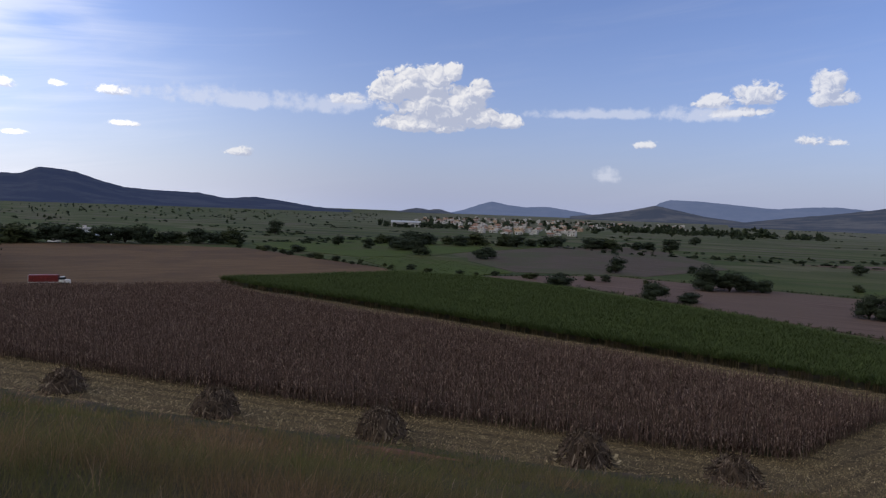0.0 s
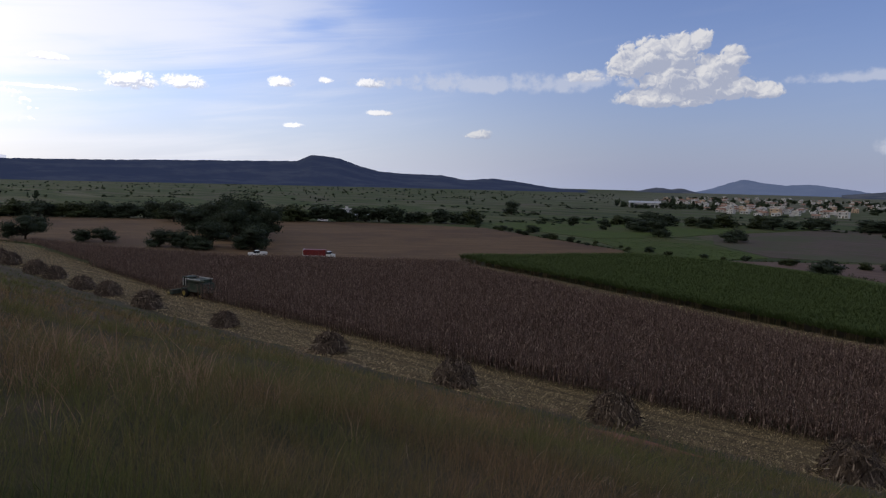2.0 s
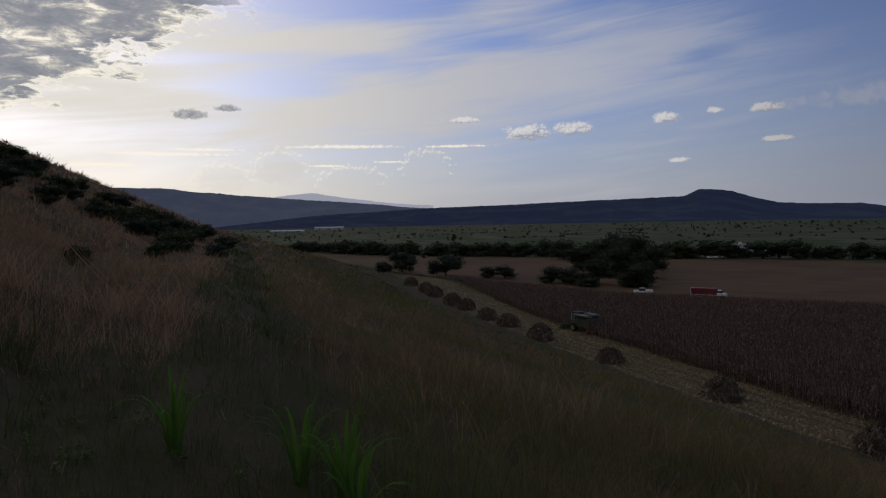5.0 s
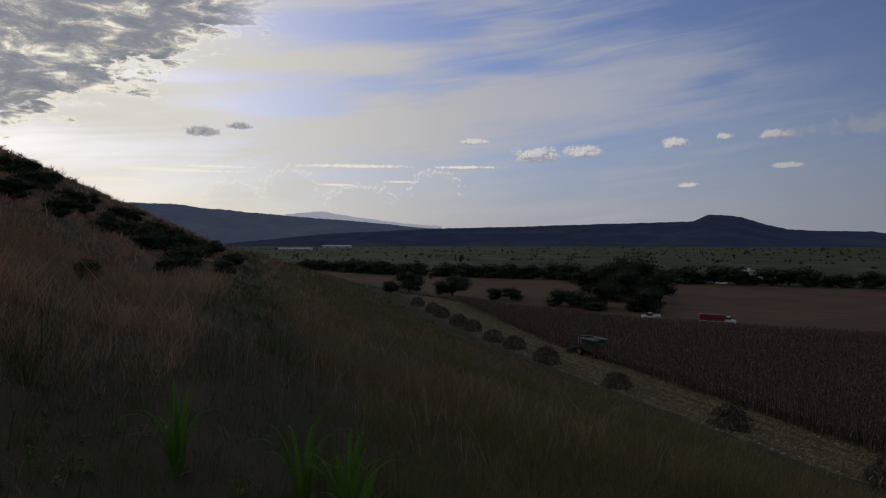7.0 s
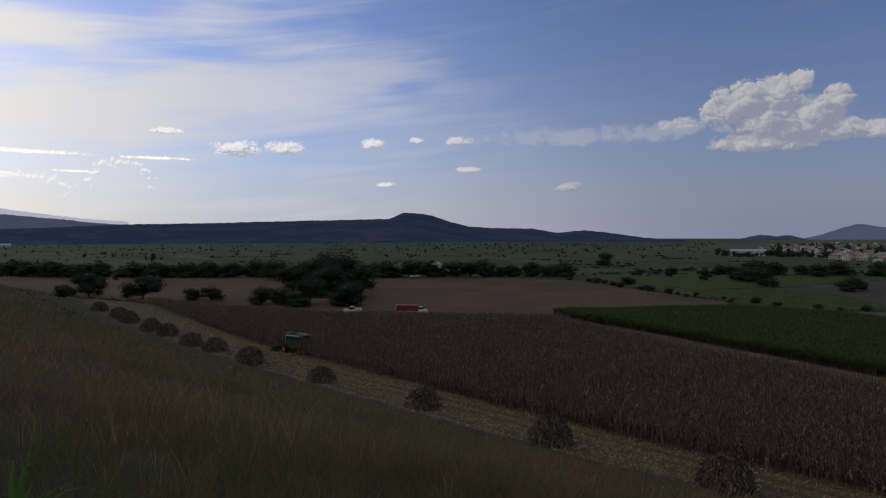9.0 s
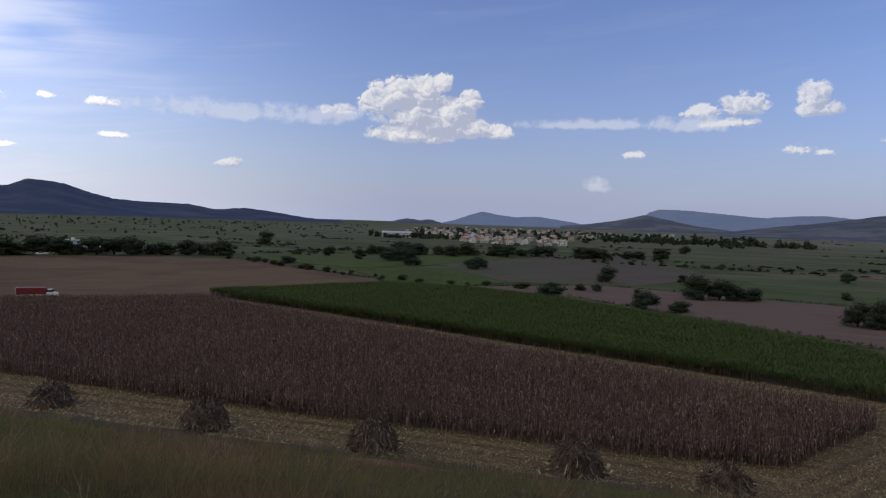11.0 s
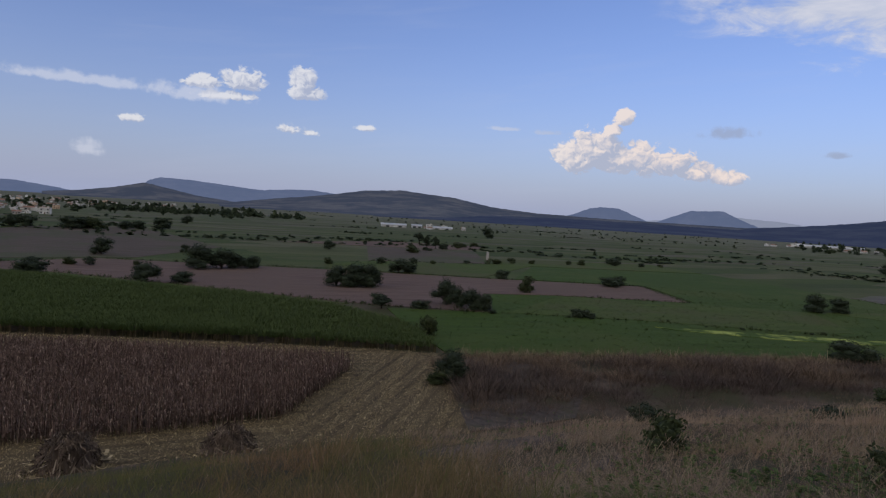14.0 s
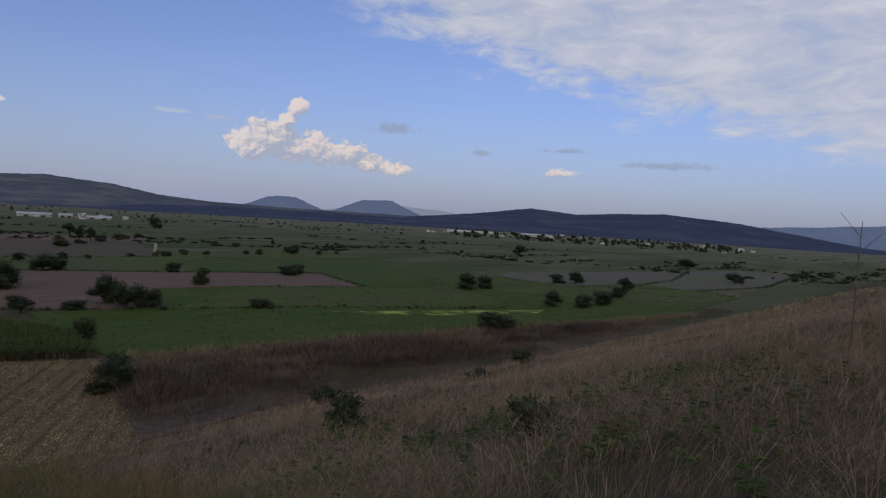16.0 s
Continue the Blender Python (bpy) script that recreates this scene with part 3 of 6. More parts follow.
def blade_tuft(rng, count, spread, width, bend, low=0.5, plain=False):
    """A tuft of unit height: tapering bent blades of two faces each, or of one where plain."""
    vs, fs = [], []
    for i in range(count):
        a, h = rng.uniform(0, 6.283), rng.uniform(low, 1.0)
        d = np.array([math.cos(a), math.sin(a), 0.0])
        side = np.array([-d[1], d[0], 0.0]) * width * rng.uniform(0.6, 1.2)
        base = d * rng.uniform(0, spread)
        mid = base + d * bend * h * rng.uniform(0.1, 0.4) + np.array([0, 0, h * 0.6])
        tip = base + d * bend * h * rng.uniform(0.5, 1.2) + np.array([0, 0, h])
        k = len(vs)
        if plain:
            vs += [base - side, base + side, tip + side * 0.3, tip - side * 0.3]
            fs.append((k, k + 1, k + 2, k + 3))
            continue
        vs += [base - side, base + side, mid + side * 0.8, mid - side * 0.8, tip + side * 0.15, tip - side * 0.15]
        fs += [(k, k + 1, k + 2, k + 3), (k + 3, k + 2, k + 4, k + 5)]
    return np.array(vs), np.array(fs)


# ---- the lie of the land ----
def foot(x):
    """y of the foot of the hillside, where the slope meets the valley floor."""
    x = np.asarray(x, float)
    near = 45 - 0.17 * x + 0.00065 * x * x
    left = 88.3 - 0.378 * (x + 157)
    right = 41.9 - 0.30 * (x - 20)
    return np.where(x < -157, left, np.where(x > 20, right, near))


def smooth(a, b, x):
    t = np.clip((np.asarray(x, float) - a) / (b - a), 0, 1)
    return t * t * (3 - 2 * t)


def land(x, y):
    """Height of the ground in metres."""
    x, y = np.asarray(x, float), np.asarray(y, float)
    lean = np.where(x < -157, 0.378, np.where(x > 20, 0.30, np.abs(0.17 - 0.0013 * x)))
    d = (foot(x) - y) / np.sqrt(1 + lean * lean)
    slope = 0.345 * np.clip(d, 0, 43.0) - 0.5 * (1 - smooth(0, 3.0, d)) * smooth(-3, 0, d) * 0.3
    bench = 0.14 * np.clip(d - 43.0, 0, 3.6)
    above = 0.50 * np.clip(d - 46.6, 0, 60) + 0.12 * np.clip(d - 106, 0, 200)
    rough = 0.22 * np.sin(x * 0.23 + 0.6 * np.sin(y * 0.19)) * np.sin(y * 0.27 + 1.1) * smooth(2, 12, d)
    rough += 0.08 * np.sin(x * 0.9 + y * 0.4) * np.sin(y * 0.8 - x * 0.3) * smooth(2, 8, d)
    fade = smooth(-260, -150, x)
    here = np.exp(-(x * x + y * y) / 30.0)
    stand = 0.75 * np.exp(-(x * x + y * y) / 4.0)
    z = (slope + bench + above + rough * (1 - here) + stand) * fade
    return z


def inside(px, py, poly):
    """Which points lie in a polygon."""
    hit, n = np.zeros(len(px), bool), len(poly)
    for i in range(n):
        (x0, y0), (x1, y1) = poly[i], poly[(i + 1) % n]
        cross = (y0 > py) != (y1 > py)
        hit ^= cross & (px < (x1 - x0) * (py - y0) / (y1 - y0 + 1e-12) + x0)
    return hit


def strewn(rng, poly, per_m2, keep=None):
    """Random points in a polygon."""
    p = np.array(poly)
    lo, hi = p.min(0), p.max(0)
    n = int((hi - lo).prod() * per_m2)
    x, y = rng.uniform(lo[0], hi[0], n), rng.uniform(lo[1], hi[1], n)
    ok = inside(x, y, poly)
    if keep is not None:
        ok &= keep(x, y)
    return x[ok], y[ok]


# ---- large structure: ground, fields, hills ----
def spaced(reach, first, grow, limit):
    """Coordinates that lie close near 0 and widen outwards."""
    xs, step = [0.0], first
    while xs[-1] < reach:
        xs.append(min(xs[-1] + step, reach))
        if xs[-1] > limit:
            step *= grow
    return np.array(xs)


def ground():
    half = spaced(3700, 2.0, 1.13, 130)
    xs = np.concatenate([-half[:0:-1], half])
    ys = np.concatenate([-half[half < 900][:0:-1], half])
    gx, gy = np.meshgrid(xs, ys)
    v = np.stack([gx, gy, land(gx, gy)], -1).reshape(-1, 3)
    a = (np.arange(len(ys) - 1)[:, None] * len(xs) + np.arange(len(xs) - 1)).ravel()
    me = quick_mesh("ground", v, np.stack([a, a + 1, a + 1 + len(xs), a + len(xs)], 1), MAT["ground"])
    me.polygons.foreach_set("use_smooth", np.ones(len(me.polygons), bool))
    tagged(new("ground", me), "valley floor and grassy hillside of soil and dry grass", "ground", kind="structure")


ground()

CORN = ((-150, 98), (-100, 79.0), (-77.7, 70.6), (-62, 66.6), (-47, 62.6), (-32, 58.2), (-17, 54.6), (-4, 51.8), (12, 48.5), (22, 47.2),
        (35.5, 59.5), (29.3, 64.5), (17.6, 72.9), (6.2, 80.0), (-7.7, 89.2), (-23.9, 99.5), (-40, 110), (-50.4, 119), (-74, 110), (-89, 102.5), (-112, 98.5))
CANE = ((48.5, 62.2), (41.2, 67.7), (33, 73.4), (20, 82.2), (7.1, 90.5), (-8.7, 101), (-28, 114), (-46.7, 125), (-56, 132), (-44, 141), (-33, 152), (-22, 160),
        (-3.9, 156), (15, 142), (29, 124), (43.5, 110.5), (53, 96.5), (55.2, 79), (51, 67))
STUBBLE = ((-205, 103), (-165, 90), (-130, 77.5), (-100, 68), (-78, 60), (-60, 55.8), (-42, 51.6), (-10, 45.6), (13, 41.6), (33, 37.4), (48.2, 61.6), (41.2, 67.6), (33, 73.2), (20, 82.1), (7.1, 90.4),
           (-8.7, 100.8), (-28, 113.8), (-46.7, 124.8), (-55, 131), (-60, 127), (-50, 118), (-40, 109), (-24, 98.5), (6, 79), (29, 63.5), (34.8, 59), (21.8, 48), (-17, 55.6), (-62, 67.6), (-100, 80), (-150, 99), (-200, 108))
WEEDS = ((34.5, 38.0), (58, 31), (86, 22.5), (115, 14), (150, 4), (200, -10), (200, -2), (147, 9), (124, 20), (100, 34), (81, 44), (58, 55), (50, 59), (47.5, 60))


def field(poly, thick, mat, label, base=0.02):
    bm = bmesh.new()
    low = [bm.verts.new((x, y, -0.3)) for x, y in poly]
    top = [bm.verts.new((x, y, base + thick)) for x, y in poly]
    bm.faces.new(top)
    for i in range(len(poly)):
        j = (i + 1) % len(poly)
        bm.faces.new((low[i], low[j], top[j], top[i]))
    bmesh.ops.recalc_face_normals(bm, faces=bm.faces[:])
    bmesh.ops.triangulate(bm, faces=[f for f in bm.faces if len(f.verts) > 4])
    return tagged(part("field", bm, mat), label, "field", kind="structure")


field(STUBBLE, 0.03, MAT["stubble"], "harvested strip covered with pale straw litter")
field(((-51, 121), (-75, 111.5), (-90, 104.5), (-113, 100.5), (-152, 102), (-260, 101), (-369, 128), (-282, 146), (-237, 172), (-173, 211),
       (-134, 232), (-90, 236), (-61, 209), (-29, 180), (-24, 161), (-34, 152.5), (-45, 141.5), (-57, 132.5)), 0.05, MAT["stubble_far"], "wide tan harvested field of short stubble")
field(((-3.5, 170), (33, 186), (85, 154), (92, 149), (116.3, 131), (153, 107), (134, 81), (108.5, 100), (94.2, 105.5), (76.5, 85.5), (61, 98.7), (43, 124), (20, 154.7)),
      0.06, MAT["ploughed"], "reddish brown ploughed field between green crops")
field(((-10, 262), (36, 343), (86, 360), (81, 230), (43, 188), (7, 186), (-8, 220)), 0.05, MAT["ploughed_dark"], "dull brown ploughed field with sparse grass")
field(((112, 182), (152, 249), (197, 229), (165, 186), (151, 169), (125, 177)), 0.05, MAT["ploughed_dark"], "dark brown fallow field beside a pale track")
field(((120, 270), (153, 252), (200, 232), (232, 262), (190, 290)), 0.05, MAT["ploughed"], "brown ploughed field beyond the fallow one")
field(((49, 60), (81, 46), (100, 36), (124, 22), (150, 11), (203, 0), (222, 30), (186, 47), (198, 70), (225, 130), (165, 160), (125, 128), (155, 107.5),
       (135, 80), (108.5, 98.5), (95, 104), (77.5, 84), (62, 94), (55.6, 79)), 0.10, MAT["crop"], "broad deep green field of a low crop")
field(((-21, 162), (-3.5, 157), (16, 143), (30, 125), (43, 112), (58, 100), (42, 124), (19, 155), (-4.5, 171), (6, 183), (-10, 220), (-23, 237), (-44, 210), (-28, 181)),
      0.10, MAT["crop_pale"], "strip of mixed pale green crop and grass")
field(((198, 71), (218, 74), (263, 51.5), (363, 3.5), (391, -29), (254, -7), (214, 12.5), (201, 30.5), (185.5, 47)), 0.06, MAT["grey_field"], "greyish stubble field at the valley edge")
field(((109, 97), (133, 79.5), (150, 62), (128, 45), (114.6, 53), (98.3, 69), (80, 83)), 0.13, MAT["crop_pale"], "lighter green strip along a weedy border")
field(((152, 64), (184, 48), (200, 30.5), (212, 12), (203, 3), (176, 8), (160, 30)), 0.13, MAT["crop_pale"], "lighter green field near the grey stubble")
# sunlit strip: its light is in the colour
field(((95, 63.3), (103, 56.8), (111, 49.9), (120, 42.5), (128.5, 35.5), (123, 35), (114, 41.5), (106.4, 47.4), (96, 59.6)), 0.16, MAT["crop_sunlit"], "narrow strip of green crop with sunlight painted on in yellow-green")
field(((85, 158), (93, 151), (118, 133), (165, 161), (225, 132), (240, 165), (172, 188), (152, 168), (112, 180), (92, 172)), 0.10, MAT["crop_pale"], "pale green field behind the ploughed land")
field(((-98, 262), (-88, 246), (-44, 216), (-20, 241), (-12, 262), (34, 344), (20, 350), (-80, 345)), 0.1, MAT["crop_pale"], "light green field behind the tan stubble")
tagged(part("track", box(bmesh.new(), -0.55, 0.55, -30, 30, 0.0, 0.12), MAT["track"]), "pale dirt farm track between fields", "track", kind="structure").matrix_world = pose(185, 206, 0, 0, 0, -42)


def bare_patch(cx, cy, w, d, mat, label):
    """A worn patch of bare earth lying on the slope, with an uneven rim."""
    bm = bmesh.new()
    rings = []
    for q in (0.02, 0.4, 0.75, 1.0):
        row = []
        for i in range(28):
            a = 6.283 * i / 28
            r = q * (1 + 0.22 * math.sin(3 * a + 1) + 0.12 * math.sin(7 * a))
            x, y = cx + math.cos(a) * w * r, cy + math.sin(a) * d * r
            row.append(bm.verts.new((x, y, float(land(x, y)) + (0.05 if q < 1 else -0.05))))
        rings.append(row)
    for r0, r1 in zip(rings, rings[1:]):
        for i in range(28):
            bm.faces.new((r0[i], r1[i], r1[(i + 1) % 28], r0[(i + 1) % 28]))
    bm.faces.new(rings[0])
    tagged(part("bare_earth", bm, mat, smooth=True), label, "ground", kind="structure")


field(((33.4, 38.3), (37, 37), (44, 36.4), (52, 42), (56, 52), (50.5, 59), (47.2, 60.3)), 0.025, MAT["dirt"], "strip of trodden grey-brown dirt with sparse weeds")
bare_patch(16.5, 17.0, 3.6, 3.2, MAT["dirt"], "bare grey-brown soil at the foot of the bank")
bare_patch(11.6, 9.6, 1.9, 1.5, MAT["dirt"], "small bare patch of grey-brown soil on the bank")
bare_patch(-4.2, 33.2, 3.2, 1.5, MAT["red_earth"], "patch of bare reddish earth on the grassy slope")


def hill(name, label, crest, far, foot_at, mat, seed, rough=1.0):
    """A range of hills: crest rows of (bearing, elevation in degrees) seen from the slope, at a distance far; its foot lies nearer."""
    ya, ea = np.array([c[0] for c in crest], float), np.array([c[1] for c in crest], float)
    far, foot_at = (r if r < 2500 else 2500 + (r - 2500) * 0.5 for r in (far, foot_at))
    order = np.argsort(ya)
    ya, ea = ya[order], ea[order]
    yaw = np.linspace(ya[0], ya[-1], max(60, int((ya[-1] - ya[0]) * 12)))
    el = np.interp(yaw, ya, ea)
    soft = np.exp(-np.linspace(-2, 2, 7) ** 2)
    el = np.convolve(np.pad(el, 3, "edge"), soft / soft.sum(), "valid")
    top = ABOVE + far * np.tan(np.radians(el))
    across = np.linspace(0, 1, 26)
    v = []
    for y, h in zip(yaw, top):
        a = radians(y)
        for t in across:
            r = foot_at + (far - foot_at) * min(t / 0.72, 1.0) + max(0.0, t - 0.72) / 0.28 * (far - foot_at) * 0.4
            rise = math.sin(min(t / 0.72, 1.0) * math.pi / 2) ** 1.7 if t <= 0.72 else math.cos((t - 0.72) / 0.28 * math.pi / 2)
            p = Vector((-math.sin(a) * r, math.cos(a) * r, 0))
            n = noise.fractal(p * 0.004 + Vector((seed, 0, 0)), 0.8, 2.1, 5)
            fine = noise.noise(p * 0.05 + Vector((seed, 3, 0)))
            z = h * rise + n * 0.16 * h * rough * math.sin(min(1.0, t) * math.pi) * (1.0 - rise * 0.75) + fine * 0.02 * far / 26 * rise * rough
            v.append((p.x, p.y, max(z, -1.0) if t not in (0.0, 1.0) else -1.5))
    n = len(across)
    a = (np.arange(len(yaw) - 1)[:, None] * n + np.arange(n - 1)).ravel()
    me = quick_mesh(name, v, np.stack([a + n, a + n + 1, a + 1, a], 1), mat)
    me.polygons.foreach_set("use_smooth", np.ones(len(me.polygons), bool))
    return tagged(new(name, me), label, "hill", kind="structure")


# haze put into base colour and emission, bluer and paler with distance
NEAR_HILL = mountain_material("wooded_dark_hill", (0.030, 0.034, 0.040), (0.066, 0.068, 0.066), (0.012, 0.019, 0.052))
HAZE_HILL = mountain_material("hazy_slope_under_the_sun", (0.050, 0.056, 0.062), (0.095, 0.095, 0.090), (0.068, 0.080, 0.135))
GLOW_HILL = mountain_material("haze_glow_peak_under_the_sun", (0.060, 0.068, 0.080), (0.080, 0.085, 0.100), (0.72, 0.74, 0.88))
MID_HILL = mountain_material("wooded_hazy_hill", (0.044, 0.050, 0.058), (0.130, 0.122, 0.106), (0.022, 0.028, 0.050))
FAR_HILL = mountain_material("far_haze_blue_hill", (0.060, 0.068, 0.080), (0.090, 0.095, 0.105), (0.074, 0.100, 0.185))
PALE_HILL = mountain_material("haze_pale_hill", (0.060, 0.068, 0.080), (0.080, 0.085, 0.100), (0.230, 0.255, 0.340))
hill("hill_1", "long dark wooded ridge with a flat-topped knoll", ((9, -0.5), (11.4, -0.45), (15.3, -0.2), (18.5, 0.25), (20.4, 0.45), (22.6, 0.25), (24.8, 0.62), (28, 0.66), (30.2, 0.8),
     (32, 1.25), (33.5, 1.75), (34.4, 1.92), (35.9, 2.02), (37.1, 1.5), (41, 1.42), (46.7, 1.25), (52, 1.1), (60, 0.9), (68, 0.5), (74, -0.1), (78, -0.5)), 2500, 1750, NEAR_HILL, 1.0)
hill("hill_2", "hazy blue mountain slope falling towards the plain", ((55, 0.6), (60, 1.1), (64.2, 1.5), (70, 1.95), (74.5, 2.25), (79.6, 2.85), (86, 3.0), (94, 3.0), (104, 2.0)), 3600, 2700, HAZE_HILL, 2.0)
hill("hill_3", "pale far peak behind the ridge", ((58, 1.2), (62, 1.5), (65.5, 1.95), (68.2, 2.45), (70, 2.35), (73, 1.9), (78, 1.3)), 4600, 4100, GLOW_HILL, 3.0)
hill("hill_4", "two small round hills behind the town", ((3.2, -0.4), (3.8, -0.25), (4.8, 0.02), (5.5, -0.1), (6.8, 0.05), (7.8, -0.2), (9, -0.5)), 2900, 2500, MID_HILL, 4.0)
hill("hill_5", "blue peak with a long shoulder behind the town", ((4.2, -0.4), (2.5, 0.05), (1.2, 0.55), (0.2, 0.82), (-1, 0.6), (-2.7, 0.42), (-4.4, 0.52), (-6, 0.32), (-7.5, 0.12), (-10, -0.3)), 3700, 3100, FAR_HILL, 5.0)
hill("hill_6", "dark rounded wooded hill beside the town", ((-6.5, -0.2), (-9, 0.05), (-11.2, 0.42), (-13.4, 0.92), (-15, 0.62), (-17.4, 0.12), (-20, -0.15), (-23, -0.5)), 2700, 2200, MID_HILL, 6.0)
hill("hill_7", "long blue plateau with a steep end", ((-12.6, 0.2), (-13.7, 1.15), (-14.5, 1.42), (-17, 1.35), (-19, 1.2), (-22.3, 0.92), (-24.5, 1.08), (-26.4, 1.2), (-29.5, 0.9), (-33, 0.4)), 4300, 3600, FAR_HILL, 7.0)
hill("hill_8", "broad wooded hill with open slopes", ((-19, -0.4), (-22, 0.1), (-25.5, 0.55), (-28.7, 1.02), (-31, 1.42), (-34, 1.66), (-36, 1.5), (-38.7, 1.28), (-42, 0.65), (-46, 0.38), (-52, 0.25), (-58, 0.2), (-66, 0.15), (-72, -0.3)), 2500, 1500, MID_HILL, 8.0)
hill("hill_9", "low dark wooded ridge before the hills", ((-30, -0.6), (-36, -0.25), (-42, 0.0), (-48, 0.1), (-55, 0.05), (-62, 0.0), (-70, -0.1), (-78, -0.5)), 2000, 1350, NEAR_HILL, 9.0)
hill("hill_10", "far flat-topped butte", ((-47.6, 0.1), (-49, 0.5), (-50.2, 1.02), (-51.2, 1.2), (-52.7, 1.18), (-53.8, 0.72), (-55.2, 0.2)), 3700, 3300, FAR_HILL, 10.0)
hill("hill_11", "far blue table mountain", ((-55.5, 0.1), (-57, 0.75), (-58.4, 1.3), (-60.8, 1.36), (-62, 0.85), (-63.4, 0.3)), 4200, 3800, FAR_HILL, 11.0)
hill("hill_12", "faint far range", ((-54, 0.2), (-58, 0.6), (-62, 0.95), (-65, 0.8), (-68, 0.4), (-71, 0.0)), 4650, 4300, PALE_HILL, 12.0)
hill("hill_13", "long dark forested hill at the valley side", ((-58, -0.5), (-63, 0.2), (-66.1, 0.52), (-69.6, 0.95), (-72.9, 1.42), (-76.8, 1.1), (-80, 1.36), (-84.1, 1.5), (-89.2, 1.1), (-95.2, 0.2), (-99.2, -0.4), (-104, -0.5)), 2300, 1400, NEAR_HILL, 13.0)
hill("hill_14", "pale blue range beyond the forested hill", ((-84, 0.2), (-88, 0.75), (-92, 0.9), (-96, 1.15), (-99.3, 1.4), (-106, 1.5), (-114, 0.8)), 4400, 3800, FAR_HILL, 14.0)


# ---- crops, grass and weeds ----
def stuff(name, sets, mat, label, category):
    v, f = joined(sets)
    return tagged(new(name, quick_mesh(name, v, f, mat)), label, category, kind="stuff")


def corn_plant(rng, low=0.0):
    """A dry maize plant of unit height: stalk, drooping leaves, an ear, a tassel. low: how much of its foot is left out."""
    vs, fs = [], []

    def strip(points, widths, side):
        k = len(vs)
        for p, w in zip(points, widths):
            vs.extend([np.array(p) - side * w, np.array(p) + side * w])
        for i in range(len(points) - 1):
            fs.append((k + 2 * i, k + 2 * i + 1, k + 2 * i + 3, k + 2 * i + 2))

    for a in (0.3, 1.9):
        strip([(0, 0, low), (0.01, 0, 0.95)], (0.012, 0.008), np.array([math.cos(a), math.sin(a), 0]))
    for i in range(6 if low == 0 else 4):
        a, z = rng.uniform(0, 6.283), 0.22 + 0.10 * i if low == 0 else 0.52 + 0.105 * i
        d = np.array([math.cos(a), math.sin(a), 0])
        reach, drop = rng.uniform(0.10, 0.17), rng.uniform(0.02, 0.20)
        points, widths = [(0, 0, z), d * reach * 0.55 + (0, 0, z + 0.07), d * reach + (0, 0, z + 0.05 - drop)], (0.010, 0.018, 0.006)
        if low:
            points, widths = points[1:], (0.019, 0.008)
            points[0] = d * reach * 0.12 + (0, 0, z + 0.06)
        strip(points, widths, np.array([-d[1], d[0], 0.25]))
    for a in (0.0, 2.1, 4.2):
        d = np.array([math.cos(a), math.sin(a), 0])
        strip([(0, 0, 0.92), d * 0.05 + (0, 0, 1.01)], (0.008, 0.005), np.array([-d[1], d[0], 0]))
    return np.array(vs), np.array(fs)


def corn_field():
    """Plants in rows along the field; whole ones along its open edges, tops alone where the field hides their feet."""
    rng = np.random.default_rng(11)
    turn = radians(-13)
    c, s = math.cos(turn), math.sin(turn)
    sets = []
    for whole, row, step in ((True, 0.52, 0.21), (False, 0.50, 0.235)):
        plants = [corn_plant(rng, 0.0 if whole else 0.4) for _ in range(6)]
        a, b = np.meshgrid(np.arange(-260, 120, step), np.arange(-30, 220, row))
        a = a.ravel() + rng.normal(0, 0.10, a.size)
        b = b.ravel() + rng.normal(0, 0.07, b.size)
        x, y = c * a - s * b, s * a + c * b
        ok = inside(x, y, CORN)
        edge = y - np.interp(x, [-150, -100, -77.7, -47, -17, 12, 22, 35.5], [98, 79, 70.6, 62.6, 54.6, 48.5, 47.2, 59.5])
        front = (edge < 3.6) & (x > -110)
        ok &= front if whole else ~front
        ok &= rng.uniform(0, 1, len(x)) < np.where(x < -60, 0.72, 0.95)
        x, y = x[ok], y[ok]
        pick = rng.integers(0, len(plants), len(x))
        tall = 2.0 * (1 + 0.05 * np.sin(x * 0.17 + 1) * np.sin(y * 0.21) + 0.03 * np.sin(x * 0.6) * np.sin(y * 0.5 + 2))
        for i, (t, f) in enumerate(plants):
            m = pick == i
            n = m.sum()
            sets.append(scattered(t, f, np.stack([x[m], y[m], np.zeros(n)], 1), rng.uniform(0, 6.283, n), tall[m] * rng.normal(1.0, 0.055, n).clip(0.75, 1.15),
                                  rng.normal(0, 0.05, (n, 2)), np.full(n, 1.0 if whole else 1.1)))
    stuff("corn_field", sets, MAT["corn"], "standing dry brown maize ready for harvest", "corn field")


